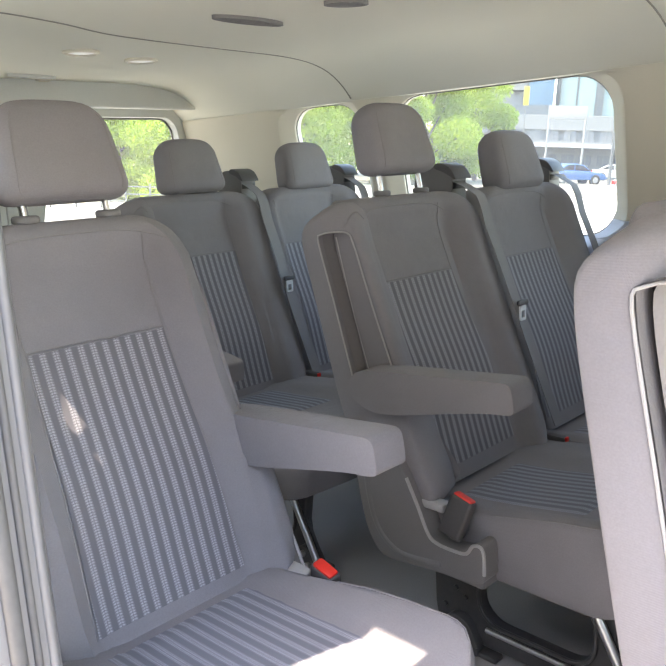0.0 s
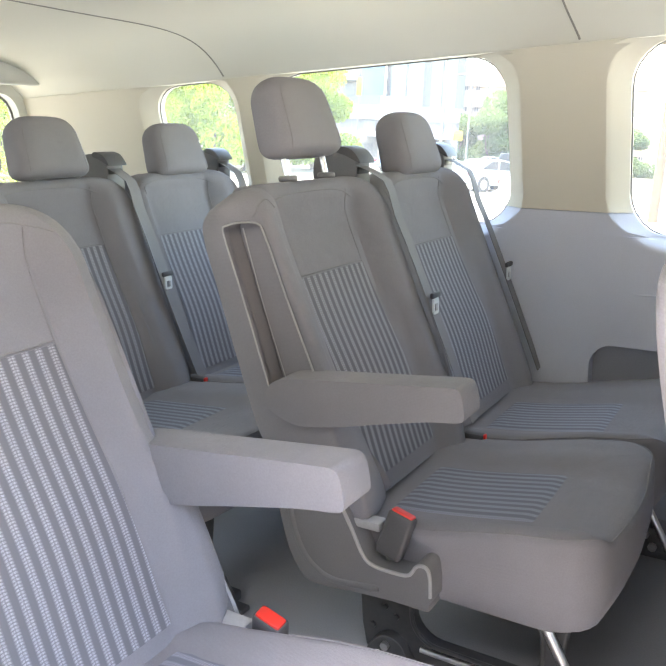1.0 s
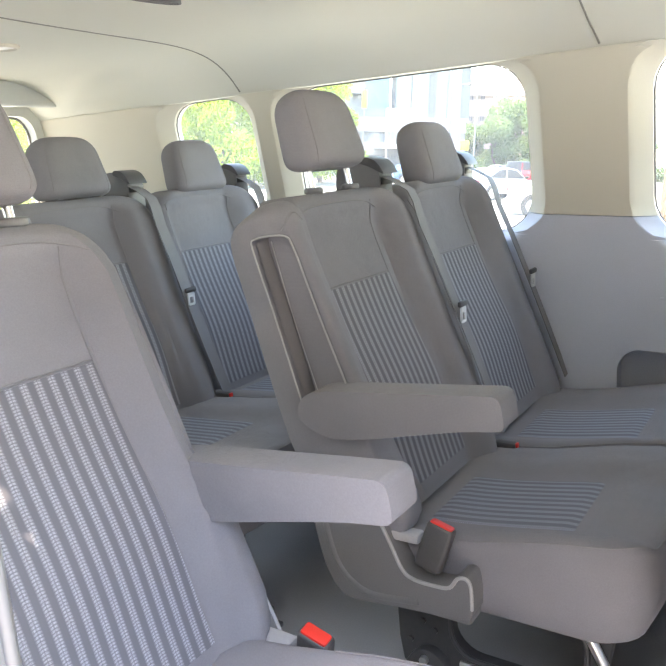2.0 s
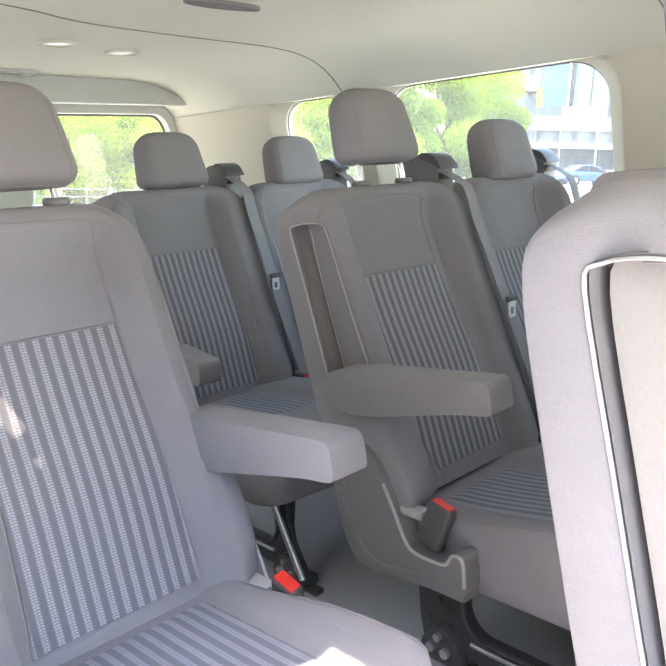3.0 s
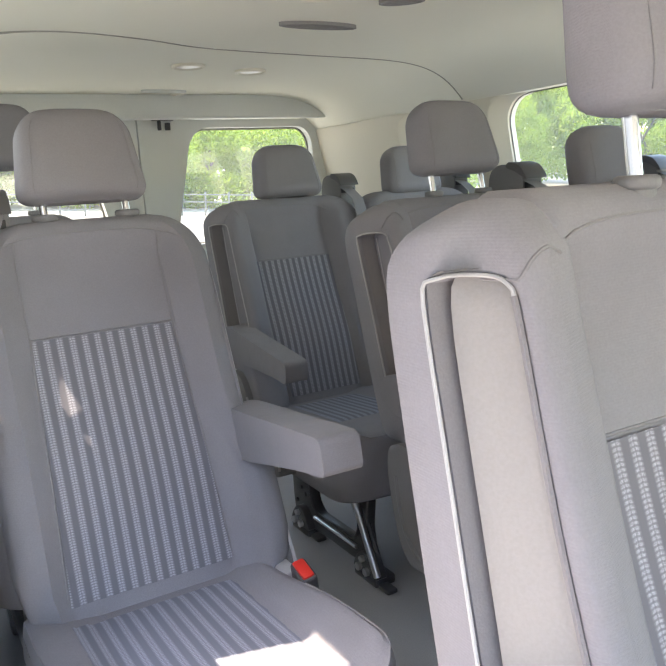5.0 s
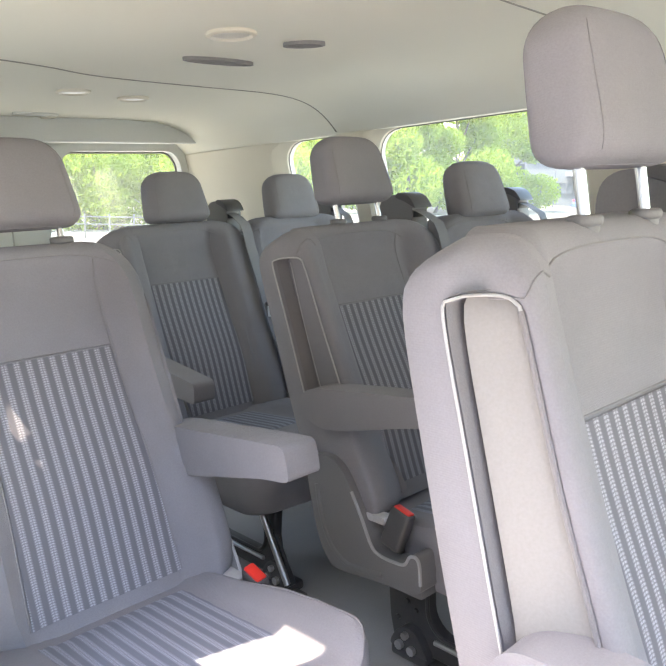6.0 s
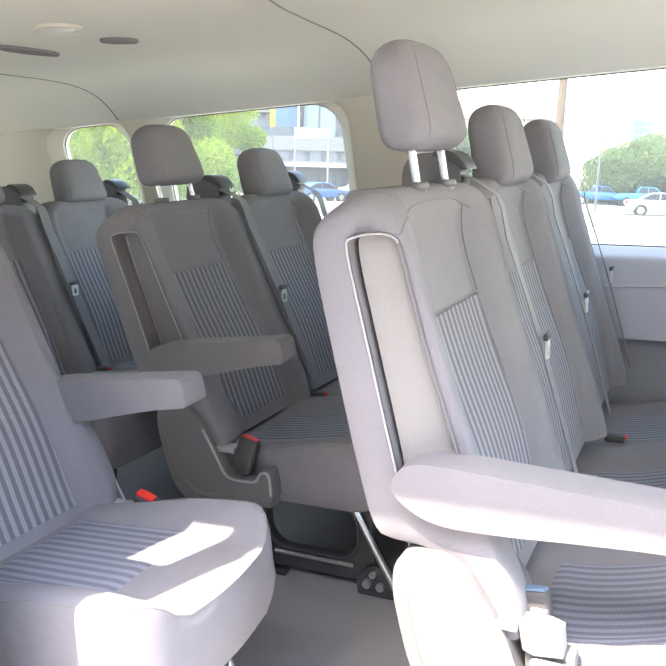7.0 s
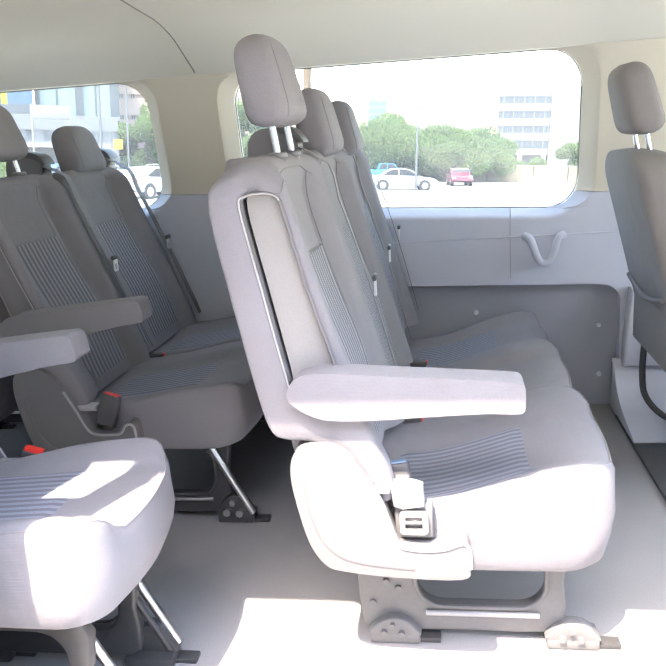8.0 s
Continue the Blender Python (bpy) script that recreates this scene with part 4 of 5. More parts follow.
SEAM_REAR = [(-0.74, 1.74), (-0.45, 1.745), (-0.25, 1.80), (-0.05, 1.885), (0.3, 1.935), (0.6, 1.955), (0.80, 1.955), (0.896, 1.955)]
SEAM_FRONT = [(-0.74, 0.55), (-0.45, 0.60), (0.05, 0.735), (0.22, 0.765), (0.5, 0.80), (0.68, 0.825), (0.82, 0.83), (0.896, 0.815)]


def roof():
    nx, ny = 80, 30
    for name, z_off, mat, x_half, y0, y1, label in (("ceiling", 0.0, LINER, 0.838, FRONT, REAR, "beige cloth headliner, gently curved"), ("roof", 0.075, PAINT, 0.955, FRONT - 0.05, REAR + 0.07, "plain white painted van roof")):
        bm = bmesh.new()
        rows = []
        for j in range(ny + 1):
            y = lerp(y0, y1, j / ny)
            rows.append([bm.verts.new((XC + lerp(-x_half if z_off else -0.875, x_half, i / nx), y, roof_z(XC + lerp(-0.86, 0.838, i / nx)) + z_off)) for i in range(nx + 1)])
        for j in range(ny):
            for i in range(nx):
                bm.faces.new((rows[j][i], rows[j][i + 1], rows[j + 1][i + 1], rows[j + 1][i]))
        ext = bmesh.ops.extrude_face_region(bm, geom=list(bm.faces))
        bmesh.ops.translate(bm, verts=[v for v in ext["geom"] if isinstance(v, bmesh.types.BMVert)], vec=(0, 0, 0.02))
        solid(name, bm, mat, label, name, kind="structure")


roof()
for pts in (SEAM_REAR, SEAM_FRONT):
    line = smooth_line([(x, y, 0) for x, y in pts], 8)
    tagged(solid("headliner_seam", tube([(x, y, roof_z(x) + 0.0005) for x, y, _ in line], 0.0030, 8), JOINT, "dark joint between two headliner panels", "seam"), kind="structure")


def oval(cx, cy, rx, ry, z, n=36):
    return [(cx + rx * math.cos(2 * math.pi * k / n), cy + ry * math.sin(2 * math.pi * k / n), z) for k in range(n)]


def roof_vent(cx, cy, rx, ry, turn, label, mat=None):
    """An oval air outlet with slats, sunk in a rim."""
    root = thing("roof_vent", label, "vent", "roof vents", at=pose(cx, cy, roof_z(cx), 0, 0, turn))
    bm = loft([oval(0, 0, rx, ry, 0.004), oval(0, 0, rx, ry, -0.008), oval(0, 0, rx - 0.006, ry - 0.006, -0.009), oval(0, 0, rx - 0.008, ry - 0.008, 0.003)], caps=False)
    part("rim", bm, mat or VENT, root)
    bm = bmesh.new()
    bm.faces.new([bm.verts.new(p) for p in oval(0, 0, rx - 0.006, ry - 0.006, -0.001)])
    part("backing", bm, BLACK, root)
    for k in range(3):
        y = (k - 1) * ry * 0.5
        h = (rx - 0.01) * math.sqrt(max(0.05, 1 - (y / ry) ** 2))
        part("slat", box(0, y, -0.004, 2 * h, ry * 0.16, 0.005, 0.001), mat or VENT, root)


def roof_lamp(cx, cy, r):
    root = thing("roof_lamp", "round pale ceiling lamp, switched off", "lamp", "roof lamps", at=pose(cx, cy, roof_z(cx)))
    bm = loft([oval(0, 0, r, r, 0.004), oval(0, 0, r, r, -0.006), oval(0, 0, r - 0.008, r - 0.008, -0.009), oval(0, 0, r - 0.014, r - 0.014, -0.004)], caps=False)
    part("ring", bm, PILLAR, root)
    part("lens", loft([oval(0, 0, r - 0.013, r - 0.013, -0.004), oval(0, 0, r * 0.5, r * 0.5, -0.006), oval(0, 0, 0.004, 0.004, -0.0065)]), LAMP, root)


roof_vent(0.10, 1.535, 0.105, 0.028, -2, "long grey slatted air vent in the headliner")
roof_vent(0.155, 1.265, 0.05, 0.028, -35, "small brown-grey air vent in the headliner")
roof_vent(0.10, 2.72, 0.09, 0.025, 5, "pale slatted air vent near the rear", HEADER)
for p in ((-0.005, 2.165, 0.052), (0.235, 2.235, 0.052), (-0.055, 1.262, 0.055), (0.18, 2.80, 0.03)):
    roof_lamp(*p)

# floor, and the plain rest of the body that closes the place
bm = box(XC, 0.5, -0.03, 1.93, 5.06, 0.06, 0.004)
solid("floor", bm, RUBBER, "grey textured rubber floor covering", "floor", kind="structure")
solid("front_floor_mat", box(0.32, -1.22, 0.008, 1.1, 1.2, 0.012, 0.003), GASKET, "black ribbed mat of the front footwell", "mat", kind="structure")
solid("underbody", box(XC, 0.5, -0.40, 1.7, 4.6, 0.66, 0.03), GASKET, "plain dark underbody below the floor", "underbody", kind="structure")
# front of the cabin
for s in (1, -1):
    nm = "left" if s > 0 else "right"
    y1 = -0.802 if s > 0 else -0.84
    hole = rounded(-1.75, 0.77, y1 - 0.06, 1.26, 0.09)
    bm = prism([(FRONT, 0.0), (y1, 0.0), (y1, 1.30), (FRONT, 1.30)], flip(s, 0.955), flip(s, 1.03), 0, hole)
    solid(f"wall_front_{nm}", bm, LOWER, "plain blue-grey front door lining with a window opening", "wall", kind="structure")
    w = thing(f"window_front_{nm}", "front door window with a black seal", "window", kind="structure")
    pts = [(flip(s, 1.0), y, z) for y, z in rounded(-1.747, 0.773, y1 - 0.063, 1.257, 0.09)]
    part("window_seal", tube(pts, 0.012, 8, True), GASKET, w)
    bm = bmesh.new()
    bm.faces.new([bm.verts.new(p) for p in pts])
    part("pane", bm, GLASS, w).visible_shadow = False
solid("wall_front", across(prism([(XC - 0.96, 0.0), (XC + 0.96, 0.0), (XC + 0.96, 1.40), (XC - 0.96, 1.40)], FRONT - 0.06, FRONT, 0, rounded(XC - 0.8, 0.78, XC + 0.8, 1.30, 0.1))), DARKPLASTIC, "plain dark front bulkhead with the windscreen opening", "wall", kind="structure")
# sliding door opening on the right: jambs with seals, header with a rounded rear corner
jx = -0.835
solid("door_header", prism([(-0.84, 1.42), (-0.84, 1.31), (0.70, 1.31), (0.70, 1.42)], jx + 0.008, jx - 0.065, 0.012), PAINT, "white painted header of the open sliding door", "door frame", kind="structure")
post = [(0.705, -0.05), (0.705, 1.30), (0.715, 1.42), (0.765, 1.42), (0.765, 1.30), (0.765, 1.06), (0.775, 1.05), (0.855, 1.05), (0.855, -0.05)]
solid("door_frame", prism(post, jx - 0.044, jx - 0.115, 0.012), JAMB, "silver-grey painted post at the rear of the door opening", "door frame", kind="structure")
for k, (ox, oy, r) in enumerate(((-0.046, 0.737, 0.006), (-0.046, 0.76, 0.004), (-0.055, 0.706, 0.005), (-0.07, 0.704, 0.004), (-0.088, 0.703, 0.008))):
    tagged(solid("door_seal", tube([(jx + ox, oy, -0.03), (jx + ox, oy, 0.4), (jx + ox, oy, 0.8), (jx + ox, oy - 0.002, 1.28)], r, 10), GASKET if k in (1, 3, 4) else JAMB, "thin sealing lip along the door post", "seal"), kind="structure")
# unseen roof edge; its lower outline is cut to shape the seat's sun streak
solid("streak_rail", prism([(0.866, 1.16), (1.148, 1.165), (1.176, 1.228), (1.24, 1.235), (REAR, 1.235), (REAR, 1.42), (0.86, 1.42)], jx + 0.0, jx - 0.065, 0.004), PAINT, "unseen white roof edge above the rear side windows, cut to shape the sun streak", "body panel", kind="structure")
# white flange given the dark post paint so the sun on it stays dim
solid("pillar_flange", box(jx + 0.001, 0.8565, 1.17, 0.024, 0.005, 0.26, 0.001), JAMB, "flange beside the pillar trim, greyed to dim its sunlit white", "door frame", kind="structure")
solid("step_edge", box(jx - 0.02, -0.05, -0.03, 0.09, 1.55, 0.055, 0.012), STEEL, "scuffed metal edge of the door step", "step", kind="structure")
# the sliding door itself, pushed back along the body
door = thing("sliding_door", "white sliding door pushed back, with dark tinted glass", "door", kind="structure")
dx = jx - 0.122
# top edge set so the sun streak on the single seat stays narrow
outline = [(0.885, -0.10), (0.885, 1.18), (0.89, 1.27), (0.91, 1.29), (0.96, 1.302), (2.2, 1.305), (2.27, 1.27), (2.30, 1.08), (2.30, -0.10)]
part("door_panel", prism(outline, dx, dx - 0.03, 0.006, rounded(0.99, 0.78, 2.18, 1.17, 0.07)), PAINT, door)
bm = bmesh.new()
bm.faces.new([bm.verts.new((dx - 0.015, y, z)) for y, z in rounded(0.992, 0.782, 2.178, 1.168, 0.07)])
part("pane", bm, TINTED, door)
part("edge_seal", tube([(dx - 0.025, y - 0.004, z) for y, z in ((0.885, -0.08), (0.885, 0.5), (0.885, 1.05))], 0.009, 10), GASKET, door)
# lower front pillar cover by the driver's seat: a pale moulded trim that sweeps down to the floor, with a belt slot
sweep = smooth_line([(0.945, 0.195), (0.915, 0.168), (0.885, 0.122), (0.82, 0.076), (0.72, 0.046), (0.615, 0.024)], 5)
cover = across(prism(sweep + [(0.600, 0.018), (0.605, 0.006), (0.963, 0.006), (0.963, 0.195)], -0.92, -0.622, 0.006))
cover_thing = thing("pillar_cover", "pale blue-grey lower pillar cover with a belt slot", "trim", kind="structure")
part("cover_base", cover, COVER, cover_thing)
part("cover_upright", prism([(-0.648, 0.177), (-0.655, 0.30), (-0.668, 0.463), (-0.80, 0.463), (-0.80, 0.177)], 0.90, 0.963, 0.014), COVER, cover_thing)
part("belt_slot", box(0.925, -0.715, 0.182, 0.03, 0.03, 0.006, 0.002), BLACK, cover_thing)
belt_end = smooth_line([(0.80, -0.715, 0.46), (0.80, -0.692, 0.29), (0.80, -0.690, 0.17), (0.775, -0.698, 0.11), (0.72, -0.735, 0.068), (0.66, -0.80, 0.045)], 6)
solid("front_belt", tube(belt_end, 0.011, 8), FRAME, "dark front seat belt hanging by the pillar cover", "belt")
# ---- seats in their places ----
bench("bench_seat", "grey cloth three-seat bench with striped inserts beside the door", pose(-0.262, 0.0, 0.0), 3, -0.272, 0.0, 1, -0.045, (0.058, -0.018, -0.032), head_y=-0.016, rise=0.010, side_drop=-0.018, crown=-0.010, buckle_turn=-8, buckle_at=(0.046, 0.058, 0.398), base=-0.014, slot_deep=0.016, collar_drop=0.007, dip=0.058, saddle=(0.297, 0.311), pad=((-0.165, 0.118), (0.085, -0.20)), legs=LITFRAME)
bench("bench_seat", "grey cloth two-seat bench with striped inserts, armrest folded down", pose(0.230, 0.84, 0.0), 2, -0.268, 5.5, 1, -0.045, (0.040, -0.024), arm_tilt=-9, arm_up=0.012, head_size=(0.226, 0.158), arm_short=0.02, base=0.02, dip=0.022, wide=0.022, saddle=(0.322, 0.350), panel=((-0.150, 0.126), (-0.162, 0.160)), pad=((-0.118, 0.118), (0.08, -0.215)))
bench("bench_seat", "grey cloth two-seat rear bench in the shade", pose(0.225, 1.68, 0.0), 2, -0.268, 3.5, 1, -0.045, (-0.006, -0.022), arm_tilt=4, head_size=(0.228, 0.158))
bench("single_seat", "grey cloth single seat with striped inserts and an aisle armrest", pose(-0.583, 0.86, 0.0), 1, -0.212, 6.0, -1, 0.0, (0.030,), side_drop=0.03, rise=0.008, head_x=0.008, head_size=(0.222, 0.158), arm_tilt=-9, arm_up=0.015, far=0.205, guide_in=0.065, base=0.034, wing=0.026, wide=-0.008, panel=((-0.112, 0.120), (-0.127, 0.138)), pad=((-0.125, 0.158), (0.10, -0.20)))
bench("single_seat", "grey cloth single rear seat with a raised headrest", pose(-0.60, 1.66, 0.0), 1, -0.200, 3.5, -1, 0.0, (0.115,), far=0.205)


def driver_seat():
    root = thing("driver_seat", "grey cloth front seat seen from behind, with a map pocket", "seat", at=pose(0.52, -0.92, -0.04))
    back = part("backrest", backrest_mesh(-0.245, 0.245, 4, 1), DARKCLOTH, root)
    pts = [(lerp(-0.2, 0.2, k / 12), leaned(rear_y(0.60) + 0.004, 0.60 - 0.03 * math.sin(math.pi * k / 12), 4)[0], leaned(0.3, 0.60 - 0.03 * math.sin(math.pi * k / 12), 4)[1]) for k in range(13)]
    part("pocket_edge", tube(pts, 0.008, 8), SHELL, back)
    part("map_pocket", box(0, leaned(rear_y(0.5), 0.5, 4)[0] + 0.002, 0.49, 0.40, 0.022, 0.22, 0.01), DARKCLOTH, back)
    part("cushion", cushion_mesh(-0.25, 0.25, 1), DARKCLOTH, root)
    part("pedestal", box(0, -0.06, 0.125, 0.40, 0.36, 0.25, 0.02), GASKET, root)
    hy, hz = leaned(0.30, 0.998, 4)
    head = part("headrest", headrest_mesh(0.25, 0.19, 0.11), DARKCLOTH, root)
    head.matrix_basis = Matrix.Translation((0, hy - 0.01, hz + 0.045)) @ Matrix.Rotation(-0.2, 4, "X")
    for s in (-1, 1):
        part("post", rod((s * 0.07, 0.004, -0.08), (s * 0.07, 0.004, 0.02), 0.0065), CHROME, head, "polished steel post")


driver_seat()


# ---- outdoors: the lot slopes under the parked van ----
OUT = pose(0, 0, -0.72, 4.0, 2.6, 0)


def outside(ob):
    ob.matrix_world = OUT @ ob.matrix_world
    return ob


def polar(az, d, x0=-1.15, y0=0.1):
    return x0 + d * math.cos(radians(az)), y0 + d * math.sin(radians(az))


bm = bmesh.new()
bmesh.ops.create_grid(bm, x_segments=40, y_segments=40, size=900)
outside(solid("ground", bm, CONCRETE, "pale sunlit concrete parking lot", "ground", kind="structure"))


def leaf_cloud(rng, blobs, count, size):
    """A crown of many small leaf clumps, thrown round several uneven boughs."""
    bm = bmesh.new()
    for _ in range(count):
        cx, cy, cz, r = rng.choice(blobs)
        d = Vector((rng.gauss(0, 1), rng.gauss(0, 1), rng.gauss(0, 1))).normalized() * r * (0.45 + 0.65 * rng.random() ** 0.6)
        d.z *= 0.8
        c = Vector((cx, cy, cz)) + d
        turn = Euler((rng.uniform(0, 6.3), rng.uniform(0, 6.3), rng.uniform(0, 6.3))).to_matrix()
        s = size * rng.uniform(0.6, 1.5)
        pts = [(-1, -0.1, 0), (0.1, -0.55, 0.15), (1, 0.1, -0.1), (-0.1, 0.55, 0.1)]
        bm.faces.new([bm.verts.new(c + turn @ (Vector(p) * s)) for p in pts])
    return bm


def tree(seed, height, spread, mat, count=2600, size=0.22):
    rng = random.Random(seed)
    root = thing("tree", "leafy green tree in full sun beyond the parking lot", "tree", "trees round the lot")
    bm = bmesh.new()
    line = [(0.06 * height * math.sin(k), 0.03 * height * math.cos(2 * k), height * 0.62 * k / 5) for k in range(6)]
    for a, b, k in zip(line, line[1:], range(5)):
        rod(a, b, 0.022 * height * (1 - k / 6), 8, bm, 0.022 * height * (1 - (k + 1) / 6))
    blobs = []
    for k in range(9):
        az = k * 2.4 + rng.uniform(-0.4, 0.4)
        h = height * rng.uniform(0.14, 0.86)
        r = spread * rng.uniform(0.25, 0.62) * (1.15 - 0.6 * h / height)
        tip = (r * math.cos(az), r * math.sin(az), h)
        rod((0, 0, h * 0.55), tip, 0.008 * height, 6, bm, 0.003 * height)
        blobs.append((*tip, spread * rng.uniform(0.24, 0.42)))
    blobs.append((0, 0, height * 0.88, spread * 0.34))
    part("trunk", bm, BARK, root)
    part("crown", leaf_cloud(rng, blobs, count, size), mat, root, smooth=False)
    return root


def stand(root, x, y, turn=0.0, scale=1.0):
    m = OUT @ pose(x, y, 0, 0, 0, turn) @ Matrix.Diagonal((scale, scale, scale, 1))
    root.matrix_world = m


BIG = tree(3, 9.0, 4.4, LEAF, 20000, 0.105)
MID = tree(8, 6.5, 3.4, LEAF, 16000, 0.095)
LOW = tree(15, 4.6, 3.2, LEAF2, 10000, 0.12)
stand(BIG, *polar(38, 50))
stand(MID, *polar(47, 42))
stand(LOW, *polar(16.6, 90))
WIDE = tree(33, 4.1, 4.2, LEAF2, 11000, 0.11)
stand(WIDE, *polar(14.2, 84))
BUSH = tree(21, 3.0, 2.5, LEAF, 11000, 0.062)
stand(BUSH, *polar(51, 27))
rng = random.Random(5)
for src, az, d, s in ((BIG, 34.6, 56, 0.95), (MID, 42, 44, 1.15), (BIG, 52, 50, 1.0), (MID, 57, 46, 1.1), (BIG, 62, 52, 1.0), (MID, 66, 48, 1.2), (BIG, 71, 54, 1.1), (MID, 76, 48, 1.0), (BIG, 82, 52, 1.0),
                      (MID, 88, 46, 1.1), (BIG, 95, 52, 1.0), (MID, 69, 46, 0.8), (MID, 60, 47, 0.8), (MID, 45, 56, 1.4), (BIG, 56, 60, 1.1), (BIG, 48.5, 60, 1.0), (MID, 64, 45, 0.8), (BIG, 67, 58, 1.1), (MID, 73, 45, 0.9), (MID, 79, 44, 0.9), (MID, 39.5, 46, 0.8), (MID, 36.2, 52, 0.9),
                      (BUSH, 56, 25, 1.0), (BUSH, 60, 27, 1.1), (BUSH, 64, 25, 0.9), (BUSH, 68, 26, 1.05), (BUSH, 72, 24, 0.9), (BUSH, 76, 26, 1.1), (BUSH, 80, 25, 1.0), (BUSH, 84, 25, 0.95), (BUSH, 88, 26, 1.1), (BUSH, 92, 25, 1.0),
                      (LOW, 18.2, 88, 1.5), (LOW, 23.6, 90, 1.3), (LOW, 15, 92, 1.6), (LOW, 20.0, 92, 1.65), (LOW, 21.8, 86, 1.2), (LOW, 12.0, 85, 1.0), (LOW, 7.6, 90, 0.95), (LOW, 5.2, 95, 1.0), 
                      (LOW, 6.9, 84, 1.05), (WIDE, 6.2, 80, 1.15), (LOW, 5.5, 86, 1.2), (WIDE, 4.7, 79, 1.25), (LOW, 3.9, 83, 1.28), (WIDE, 3.1, 80, 1.3), (LOW, 2.5, 86, 1.25), (WIDE, 1.6, 82, 1.15), (LOW, 0.9, 84, 1.1), (WIDE, 0.2, 80, 1.05),
                      (LOW, -0.6, 83, 1.12), (WIDE, -1.4, 81, 1.1), (LOW, -2.2, 86, 1.1), (WIDE, -3.0, 84, 1.0), (LOW, -3.8, 88, 0.9), (WIDE, -6.4, 96, 0.6), (WIDE, -5.2, 96, 0.55), (LOW, -8.6, 90, 0.8), (LOW, -12, 80, 0.9), (LOW, 17.0, 66, 0.55), (LOW, 18.0, 66, 0.45)):
    x, y = polar(az, d)
    z = rng.uniform(0, 360)
    cp = copy_thing(src, OUT @ pose(x, y, 0, 0, 0, z))
    cp.scale = (s, s, s * rng.uniform(0.9, 1.1))


def facade(name, label, az, d, width, height, depth, wall, rows, cols, win, wfrac=0.6, hfrac=0.55, turn=None, base=0.0):
    """A plain block with real recessed windows on the side that faces the van."""
    x, y = polar(az, d)
    root = thing(name, label, "building", "buildings beyond the lot", at=OUT @ pose(x, y, base, 0, 0, az - 90 if turn is None else turn))
    part("wall", box(0, depth / 2 + 0.35, height / 2, width, depth, height, 0.0), wall, root, smooth=False)
    part("roof", box(0, depth / 2 + 0.3, height + 0.2, width + 0.5, depth + 0.5, 0.4, 0.03), wall, root, smooth=False)
    cw, ch = width / cols, height / (rows + 0.4)
    for j in range(rows):
        z = ch * (j + 0.75)
        part("floor_band", box(0, 0.18, z + ch * (0.5 + hfrac / 2) - ch * 0.5 + ch * (1 - hfrac) / 2, width, 0.34, ch * (1 - hfrac), 0.0), wall, root, smooth=False)
        for i in range(cols):
            cx = -width / 2 + cw * (i + 0.5)
            w = part("window", box(cx, 0.22, z, cw * wfrac, 0.12, ch * hfrac, 0.0), win, root, smooth=False)
            part("mullion", box(cx, 0.10, z, cw * 0.05, 0.1, ch * hfrac, 0.0), wall, w, smooth=False)
    return root


SLATE = material("dark_slate_cladding", (0.055, 0.065, 0.075), 0.5, grain=0.2, scale=2, stain=0.2, stain_scale=0.2)
CONCRETEWALL = material("grey_concrete_wall", (0.135, 0.142, 0.145), 0.8, grain=0.2, scale=2, stain=0.3, stain_scale=0.2)
TOWERWALL = material("blue_grey_tower_wall", (0.085, 0.115, 0.135), 0.5, grain=0.2, scale=1, stain=0.15, stain_scale=0.1)
TOWERPANE = material("blue_tower_glass", (0.055, 0.095, 0.12), 0.2, grain=0.2, scale=0.3)
YELLOW = material("yellow_sign_paint", (0.40, 0.30, 0.015), 0.5, grain=0.1, scale=4)
POLEGREY = material("weathered_grey_pole", (0.10, 0.105, 0.11), 0.6, grain=0.3, scale=9)
FENCEGREY = material("grey_green_fence_paint", (0.13, 0.14, 0.12), 0.6, grain=0.3, scale=20)
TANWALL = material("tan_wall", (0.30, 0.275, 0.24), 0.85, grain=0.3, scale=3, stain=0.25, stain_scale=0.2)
WHITEWALL = material("white_render", (0.20, 0.20, 0.198), 0.8, grain=0.15, scale=2, stain=0.15, stain_scale=0.2)
GREYWALL = material("grey_cladding", (0.33, 0.34, 0.36), 0.6, grain=0.2, scale=2, stain=0.2, stain_scale=0.2)
BRICKWALL = material("pinkish_brick", (0.42, 0.325, 0.275), 0.85, grain=0.3, scale=3, stain=0.2, stain_scale=0.2)
DARKPANE = material("dark_office_glass", (0.11, 0.12, 0.135), 0.12, grain=0.2, scale=0.6)
BLUEPANE = material("pale_blue_glass", (0.10, 0.17, 0.205), 0.12, grain=0.2, scale=0.3)
BLUEPANEL = material("blue_panel", (0.035, 0.085, 0.14), 0.4, grain=0.2, scale=1)
TANWOOD = material("tan_timber_pole", (0.11, 0.07, 0.036), 0.8, grain=0.5, scale=9, bump=0.4, stain=0.4, stain_scale=1.2)

PALEPANE = material("grey_office_glass", (0.05, 0.055, 0.06), 0.4, grain=0.2, scale=0.6)
office = facade("office_building", "white office block with grey window bands on columns", -5.25, 150, 9.4, 11.6, 12, WHITEWALL, 4, 5, PALEPANE, 0.99, 0.5, base=3.8)
part("end_block", box(-4.7 + 15.0, 6.0, 4.2, 11.0, 12.0, 16.0, 0.0), WHITEWALL, office, smooth=False)
part("roof_block", box(2.2, 6.5, 13.2, 6.4, 6.0, 3.0, 0.0), WHITEWALL, office, smooth=False)
